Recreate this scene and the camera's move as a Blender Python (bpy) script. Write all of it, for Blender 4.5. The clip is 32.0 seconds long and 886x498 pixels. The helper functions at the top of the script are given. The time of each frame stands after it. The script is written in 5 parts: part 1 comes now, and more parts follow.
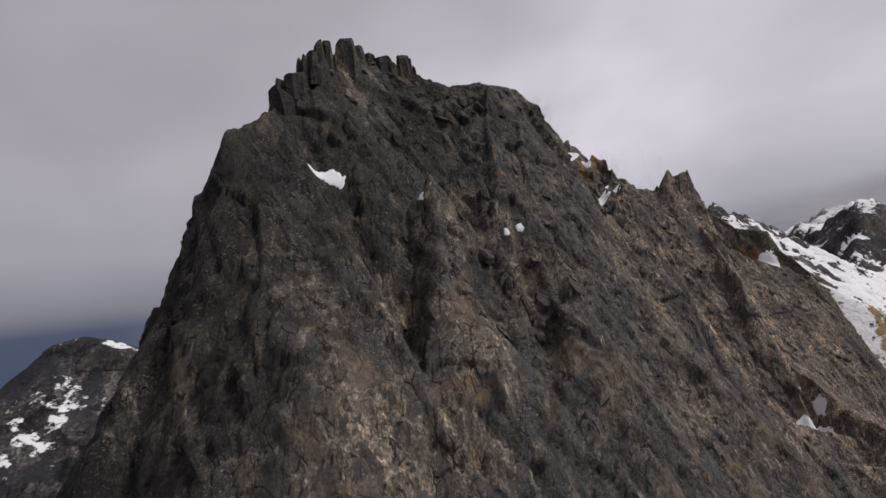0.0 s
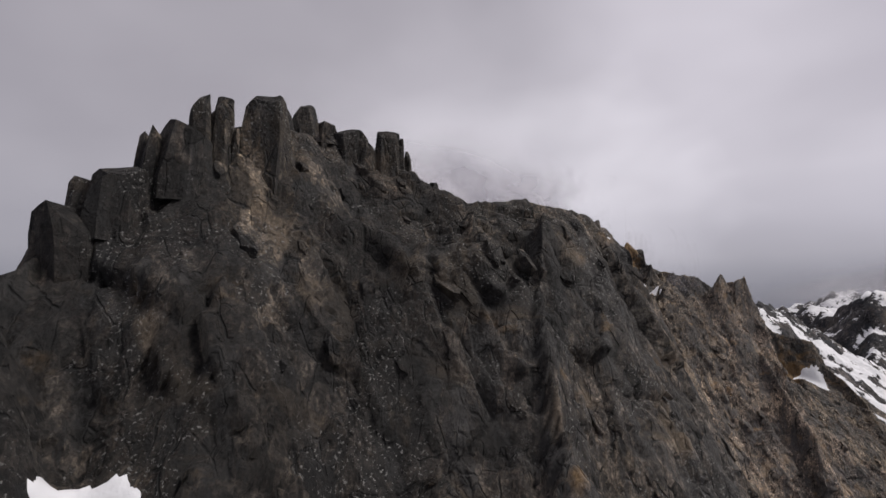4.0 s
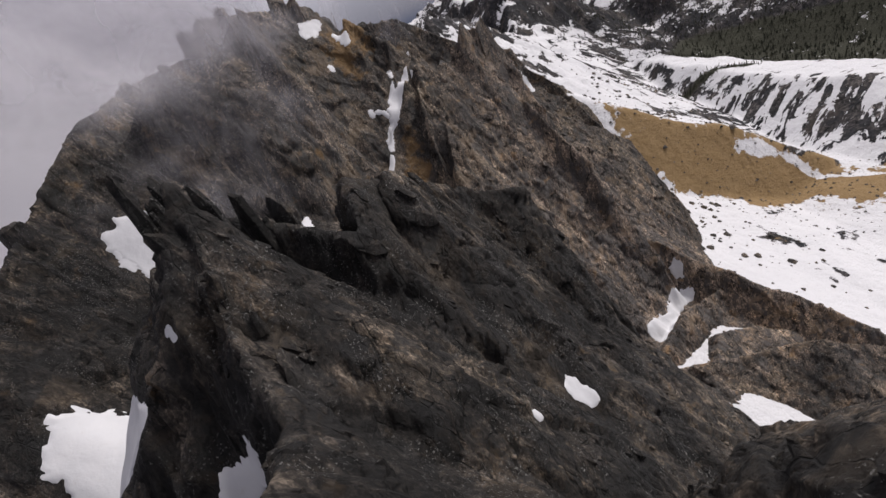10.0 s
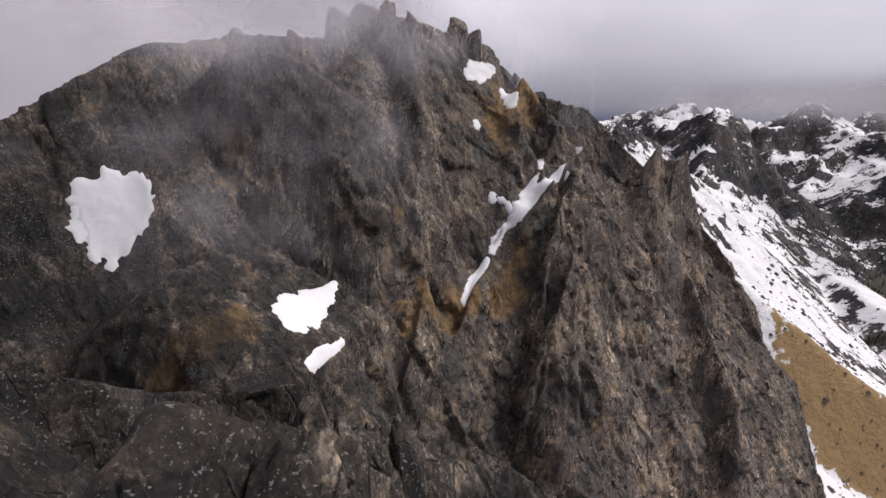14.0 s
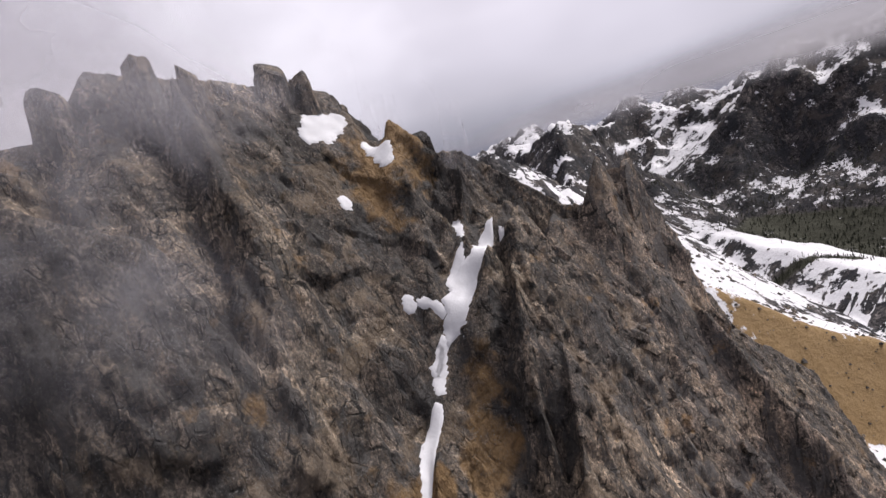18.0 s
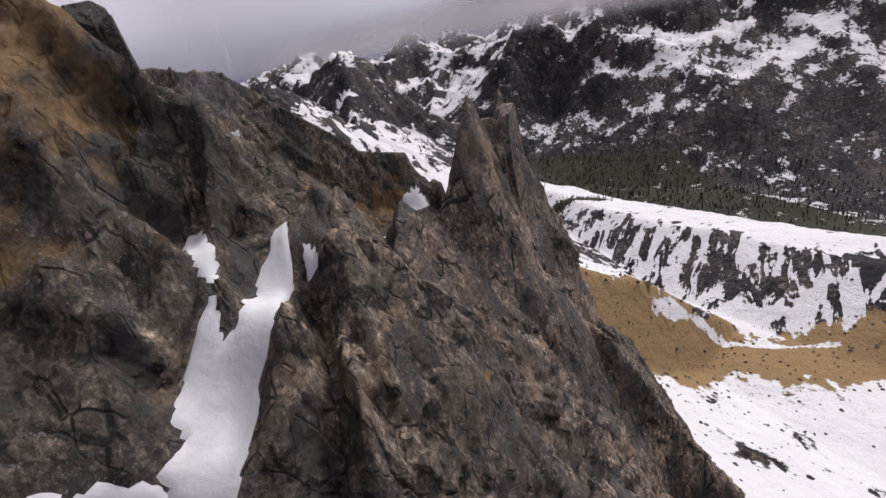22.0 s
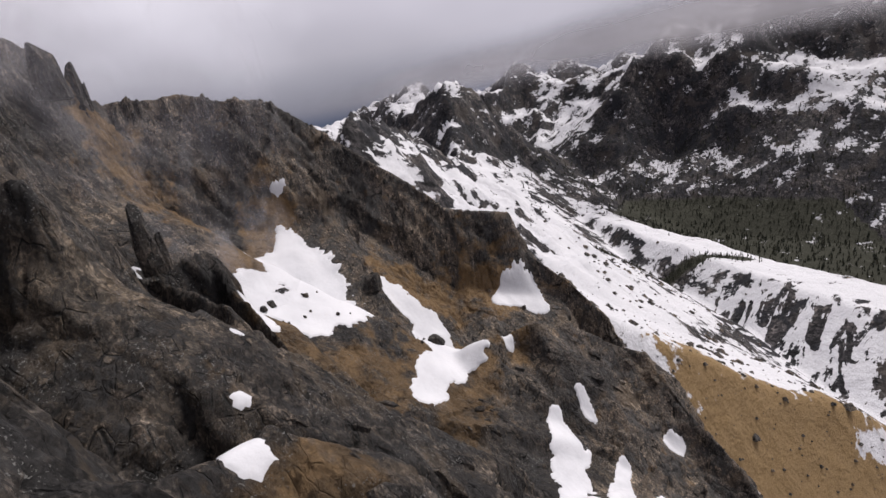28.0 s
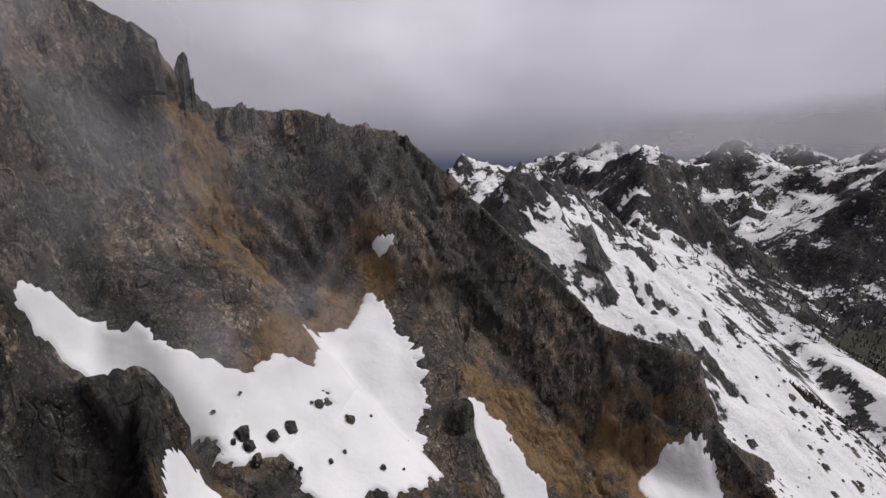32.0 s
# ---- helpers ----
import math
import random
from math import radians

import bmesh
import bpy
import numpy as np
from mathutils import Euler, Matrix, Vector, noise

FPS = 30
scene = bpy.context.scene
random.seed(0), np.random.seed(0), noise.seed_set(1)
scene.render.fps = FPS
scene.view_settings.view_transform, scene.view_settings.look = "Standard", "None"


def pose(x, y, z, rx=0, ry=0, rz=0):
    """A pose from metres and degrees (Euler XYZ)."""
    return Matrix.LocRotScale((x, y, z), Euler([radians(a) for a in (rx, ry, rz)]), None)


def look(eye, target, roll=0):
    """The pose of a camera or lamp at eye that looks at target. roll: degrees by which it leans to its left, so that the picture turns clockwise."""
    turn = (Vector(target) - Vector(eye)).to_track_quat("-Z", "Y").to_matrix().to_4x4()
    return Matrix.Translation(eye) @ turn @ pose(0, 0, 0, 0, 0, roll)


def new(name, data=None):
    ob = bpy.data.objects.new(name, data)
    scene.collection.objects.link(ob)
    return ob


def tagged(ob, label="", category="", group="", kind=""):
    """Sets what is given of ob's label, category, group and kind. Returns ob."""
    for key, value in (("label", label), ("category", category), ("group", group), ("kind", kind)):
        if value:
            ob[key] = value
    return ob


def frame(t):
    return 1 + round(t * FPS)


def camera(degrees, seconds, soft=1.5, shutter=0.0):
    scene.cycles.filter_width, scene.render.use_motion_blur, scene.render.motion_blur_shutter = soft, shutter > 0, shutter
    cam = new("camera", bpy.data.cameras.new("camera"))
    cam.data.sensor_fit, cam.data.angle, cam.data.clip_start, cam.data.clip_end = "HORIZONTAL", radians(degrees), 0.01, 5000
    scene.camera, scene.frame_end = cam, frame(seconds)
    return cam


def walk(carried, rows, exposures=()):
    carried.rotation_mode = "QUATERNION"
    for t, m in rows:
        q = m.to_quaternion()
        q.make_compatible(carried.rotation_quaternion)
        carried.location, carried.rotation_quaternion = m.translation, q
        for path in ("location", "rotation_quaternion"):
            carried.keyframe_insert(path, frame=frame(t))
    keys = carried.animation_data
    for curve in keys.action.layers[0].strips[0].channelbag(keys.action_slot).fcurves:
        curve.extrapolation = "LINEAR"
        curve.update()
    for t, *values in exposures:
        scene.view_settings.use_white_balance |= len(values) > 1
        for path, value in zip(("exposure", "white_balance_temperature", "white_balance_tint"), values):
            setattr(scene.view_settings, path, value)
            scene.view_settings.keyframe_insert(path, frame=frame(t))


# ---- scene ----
cam = camera(84.7, 32.0)
PATH = [
    (0, (0.0, 0.0, 0.0), (0.009, 1.991, 0.186), -6.1),
    (0.5, (0.499, 11.714, 6.048), (0.54, 13.7, 6.283), -5.8),
    (1, (1.252, 22.591, 11.683), (1.314, 24.567, 11.979), -5.5),
    (1.5, (1.919, 33.193, 17.513), (1.992, 35.16, 17.869), -5.4),
    (2, (2.35, 43.465, 24.141), (2.426, 45.433, 24.491), -5.2),
    (2.5, (3.057, 52.804, 31.135), (3.129, 54.773, 31.48), -4.7),
    (3, (3.198, 62.225, 38.025), (3.262, 64.187, 38.408), -2.4),
    (3.5, (3.565, 71.107, 45.217), (3.599, 73.074, 45.579), 0.2),
    (5.5, (-2.301, 109.748, 69.874), (-2.267, 111.742, 70.026), -1.5),
    (6, (-2.842, 117.632, 75.16), (-2.738, 119.624, 75.305), -6.6),
    (6.5, (-3.164, 125.542, 80.178), (-3.019, 127.535, 80.271), -8.0),
    (7, (-3.322, 133.426, 84.97), (-3.062, 135.408, 85.003), -14.0),
    (7.5, (-2.779, 141.156, 89.181), (-2.374, 143.112, 89.074), -17.2),
    (8, (-1.311, 149.338, 92.425), (-0.801, 151.237, 92.06), -21.4),
    (8.5, (0.454, 157.361, 95.522), (1.129, 159.172, 95.005), -23.4),
    (9, (3.161, 165.044, 97.686), (3.915, 166.77, 97.013), -22.6),
    (9.5, (5.938, 171.663, 98.222), (6.737, 173.322, 97.441), -24.7),
    (10, (9.465, 179.378, 98.65), (10.305, 180.997, 97.828), -24.4),
    (10.5, (12.666, 185.712, 98.647), (13.599, 187.314, 97.897), -23.5),
    (11, (16.937, 193.315, 98.467), (17.963, 194.895, 97.793), -21.3),
    (11.5, (22.242, 200.992, 97.614), (23.291, 202.578, 96.996), -19.4),
    (12, (27.743, 208.626, 97.056), (28.814, 210.225, 96.513), -16.5),
    (12.5, (33.967, 216.558, 96.601), (34.965, 218.219, 96.106), -10.4),
    (13, (40.694, 225.252, 96.115), (41.571, 226.988, 95.647), -5.5),
    (13.5, (47.163, 233.379, 96.346), (47.873, 235.189, 95.878), 0.3),
    (15.5, (66.57, 262.601, 101.663), (66.85, 264.437, 100.921), -1.5),
    (16, (68.641, 272.905, 100.619), (69.103, 274.721, 99.92), -7.2),
    (16.5, (71.449, 282.848, 98.93), (72.021, 284.659, 98.302), -7.7),
    (17, (73.929, 293.619, 97.501), (74.606, 295.423, 96.964), -9.2),
    (17.5, (76.97, 303.586, 96.907), (77.815, 305.356, 96.512), -12.4),
    (18, (80.873, 312.85, 95.925), (81.856, 314.564, 95.619), -15.0),
    (18.5, (85.149, 321.489, 95.25), (86.237, 323.147, 94.998), -14.2),
    (19, (90.103, 330.326, 95.041), (91.263, 331.938, 94.805), -13.8),
    (19.5, (95.393, 338.805, 95.479), (96.657, 340.334, 95.229), -13.1),
    (20, (101.379, 346.206, 96.235), (102.744, 347.637, 95.941), -12.3),
    (20.5, (107.267, 353.59, 96.664), (108.654, 354.936, 96.149), -12.9),
    (21, (113.367, 360.586, 96.625), (114.73, 361.846, 95.88), -13.3),
    (21.5, (119.707, 367.22, 96.354), (121.088, 368.393, 95.507), -12.9),
    (22, (126.317, 373.66, 95.932), (127.811, 374.766, 95.195), -10.8),
    (22.5, (133.01, 379.787, 95.222), (134.542, 380.875, 94.537), -7.1),
    (23, (140.448, 385.957, 94.713), (141.998, 387.028, 94.041), -6.1),
    (23.5, (148.436, 392.056, 94.491), (150.04, 393.126, 93.961), -5.6),
    (24, (155.795, 397.55, 94.7), (157.419, 398.626, 94.251), -2.9),
    (24.5, (163.3, 402.945, 94.998), (164.785, 404.121, 94.357), 2.3),
    (25, (170.3, 408.675, 94.69), (171.643, 409.983, 93.994), 2.8),
    (25.5, (176.635, 414.623, 93.844), (177.866, 416.019, 93.111), 4.7),
    (26, (182.587, 419.721, 92.534), (183.715, 421.182, 91.763), 6.7),
    (26.5, (187.573, 425.256, 91.543), (188.694, 426.801, 90.947), -5.2),
    (28.5, (215.027, 442.665, 94.828), (216.358, 444.053, 94.279), -9.2),
    (29, (221.894, 447.878, 94.916), (223.121, 449.381, 94.43), -2.6),
    (29.5, (228.502, 454.338, 95.178), (229.614, 455.959, 94.809), 0.7),
    (30, (234.716, 462.14, 96.032), (235.791, 463.795, 95.706), -3.6),
    (30.5, (240.89, 468.536, 96.533), (241.958, 470.197, 96.215), -3.8),
    (31, (246.6, 475.069, 97.13), (247.649, 476.741, 96.806), -2.0),
    (31.5, (252.589, 480.589, 97.938), (253.57, 482.298, 97.598), 0.3),
    (32, (257.693, 487.319, 98.471), (258.501, 489.116, 98.128), 0.5),
]
walk(cam, [(t, look(eye, target, roll)) for t, eye, target, roll in PATH], exposures=[(t, stops, kelvin, tint) for t, stops, kelvin, tint in ((0, -0.05, 6500, 11), (9, 0.05, 6480, 12), (13, 0.2, 6450, 13), (16, 0.5, 6430, 14), (18, 0.45, 6430, 14), (20, 0.15, 6440, 14), (23, 0.25, 6400, 15), (25, 0.35, 6440, 14), (26, 0.25, 6440, 14), (29, 0.1, 6460, 13), (32, -0.1, 6480, 13))])


# ---- daylight: bright overcast, thin sun behind the cloud ----
SUN_AZIMUTH, SUN_HEIGHT = 100.0, 52.0
sun_way = Vector((math.sin(radians(SUN_AZIMUTH)) * math.cos(radians(SUN_HEIGHT)),
                  math.cos(radians(SUN_AZIMUTH)) * math.cos(radians(SUN_HEIGHT)), math.sin(radians(SUN_HEIGHT))))
sun = new("sun", bpy.data.lights.new("sun", "SUN"))
sun.data.energy, sun.data.angle, sun.data.color = 3.4, radians(18), (1.0, 0.95, 0.90)
sun.matrix_world = look(sun_way * 900, (0, 0, 0))


def nodes_of(tree):
    """A short way to add nodes: add(type, inputs..., **settings) gives the node."""
    def add(kind, settings=None, **inputs):
        node = tree.nodes.new(kind)
        for key, value in (settings or {}).items():
            if key == "feature":
                node.feature = value
            elif key == "operation":
                node.operation = value
            elif key == "use_clamp":
                node.use_clamp = value
            elif key == "data_type":
                node.data_type = value
            elif key == "blend_type":
                node.blend_type = value
            elif key == "attribute_name":
                node.attribute_name = value
        for key, value in inputs.items():
            slot = node.inputs[int(key[1:])] if key[0] == "i" and key[1:].isdigit() else node.inputs[key.replace("_", " ")]
            if isinstance(value, bpy.types.NodeSocket):
                tree.links.new(value, slot)
            else:
                slot.default_value = value
        return node
    return add


def ramp(add, fac, stops, mode="LINEAR"):
    node = add("ShaderNodeValToRGB", Fac=fac)
    node.color_ramp.interpolation = mode
    els = node.color_ramp.elements
    while len(els) < len(stops):
        els.new(0.5)
    for el, (at, col) in zip(els, stops):
        el.position = at
        el.color = (*col, 1) if len(col) == 3 else col
    return node.outputs["Color"]


def mixed(add, fac, a, b, how="MIX"):
    node = add("ShaderNodeMix", {"data_type": "RGBA", "blend_type": how}, i0=fac)
    for slot, value in ((node.inputs[6], a), (node.inputs[7], b)):
        if isinstance(value, bpy.types.NodeSocket):
            node.id_data.links.new(value, slot)
        else:
            slot.default_value = (*value, 1)
    return node.outputs[2]


def math_node(add, op, a, b=0.0, clamp=False):
    return add("ShaderNodeMath", {"operation": op, "use_clamp": clamp}, i0=a, i1=b).outputs[0]


world = bpy.data.worlds.new("overcast")
scene.world = world
world.use_nodes = True
world.node_tree.nodes.clear()
add = nodes_of(world.node_tree)
co = add("ShaderNodeTexCoord").outputs["Generated"]
sky = add("ShaderNodeTexSky")
sky.sky_type, sky.sun_disc, sky.sun_elevation, sky.sun_rotation = "NISHITA", False, radians(SUN_HEIGHT), radians(SUN_AZIMUTH)
up = add("ShaderNodeSeparateXYZ", Vector=co).outputs["Z"]
flat = add("ShaderNodeMapping", Vector=co, Scale=(1.0, 1.0, 1.7)).outputs["Vector"]
big = add("ShaderNodeTexNoise", Vector=flat, Scale=1.25, Detail=4.0, Roughness=0.42, Distortion=0.15).outputs["Fac"]
cloud = ramp(add, big, [(0.30, (0.300, 0.280, 0.312)), (0.47, (0.400, 0.378, 0.412)), (0.60, (0.490, 0.465, 0.505)), (0.74, (0.74, 0.71, 0.76))])
# the cloud is thinner, so brighter, towards the hidden sun
toward = add("ShaderNodeVectorMath", {"operation": "DOT_PRODUCT"}, i0=co, i1=(math.sin(radians(62)) * 0.8, math.cos(radians(62)) * 0.8, 0.6)).outputs["Value"]
cloud = mixed(add, 1.0, cloud, ramp(add, toward, [(0.70, (1, 1, 1)), (0.97, (1.42, 1.42, 1.42))], "EASE"), "MULTIPLY")
low = ramp(add, up, [(0.0, (0.12, 0.17, 0.28)), (0.03, (0.36, 0.38, 0.45)), (0.12, (0.74, 0.74, 0.76)), (0.26, (0.97, 0.97, 0.97)), (1.0, (1.05, 1.05, 1.05))])
cloud = mixed(add, 1.0, cloud, low, "MULTIPLY")
veil = mixed(add, 0.008, cloud, sky.outputs["Color"])
back = add("ShaderNodeBackground", Color=veil, Strength=1.0)
out = add("ShaderNodeOutputWorld", Surface=back.outputs["Background"])

# ---- noise in numpy ----
U32 = np.uint32


def hashed(ix, iy, iz, seed):
    h = (ix.astype(U32) * U32(374761393)) ^ (iy.astype(U32) * U32(668265263)) ^ (iz.astype(U32) * U32(2147483647)) ^ U32((seed * 974711) & 0xFFFFFFFF)
    h = (h ^ (h >> U32(13))) * U32(1274126177)
    h = (h ^ (h >> U32(15))) * U32(2246822519)
    return ((h ^ (h >> U32(16))) & U32(0xFFFFFF)).astype(np.float32) / np.float32(0xFFFFFF)


def smooth_noise(x, y, z, seed):
    """Value noise, -1 to 1."""
    fx, fy, fz = np.floor(x), np.floor(y), np.floor(z)
    u, v, w = ((a - b).astype(np.float32) for a, b in ((x, fx), (y, fy), (z, fz)))
    u, v, w = (a * a * (3 - 2 * a) for a in (u, v, w))
    ix, iy, iz = (a.astype(np.int64) for a in (fx, fy, fz))
    total = 0
    for dx in (0, 1):
        for dy in (0, 1):
            for dz in (0, 1):
                weight = (u if dx else 1 - u) * (v if dy else 1 - v) * (w if dz else 1 - w)
                total = total + weight * hashed(ix + dx, iy + dy, iz + dz, seed)
    return total * 2 - 1


def fbm(x, y, z, size, octaves, seed, gain=0.5, ridged=False):
    total, amp = 0, 1.0
    for n in range(octaves):
        a = smooth_noise(x / size, y / size, z / size, seed + n)
        total = total + amp * ((1 - 2 * np.abs(a)) if ridged else a)
        size, amp = size / 2.03, amp * gain
    return total


def blocks(x, y, z, size, seed, stretch=(1.0, 1.0, 1.0), tilt=0.5):
    """Jointed rock: every cell of a jittered lattice has its own height and slant; the joint's depth comes second."""
    x, y, z = x / (size * stretch[0]), y / (size * stretch[1]), z / (size * stretch[2])
    fx, fy, fz = (np.floor(a).astype(np.int64) for a in (x, y, z))
    best = np.full(x.shape, 9.0, np.float32)
    second, value = best.copy(), np.zeros(x.shape, np.float32)
    for dx in (-1, 0, 1):
        for dy in (-1, 0, 1):
            for dz in (-1, 0, 1):
                cx, cy, cz = fx + dx, fy + dy, fz + dz
                r1, r2 = hashed(cx, cy, cz, seed), hashed(cx, cy, cz, seed + 7)
                r3 = (r1 * 37.7 + r2 * 17.3) % 1.0
                ox, oy, oz = cx + 0.15 + 0.7 * r1 - x, cy + 0.15 + 0.7 * r2 - y, cz + 0.15 + 0.7 * r3 - z
                d = (ox * ox + oy * oy + oz * oz).astype(np.float32)
                near = d < best
                second = np.where(near, best, np.minimum(second, d))
                r4 = (r1 * 91.7 + r3 * 53.1) % 1.0
                h = 2 * r4 - 1 + tilt * 4 * (ox * (r2 - 0.5) + oy * (r3 - 0.5) + oz * (r1 - 0.5))
                value = np.where(near, h, value)
                best = np.where(near, d, best)
    return value, np.sqrt(second) - np.sqrt(best)


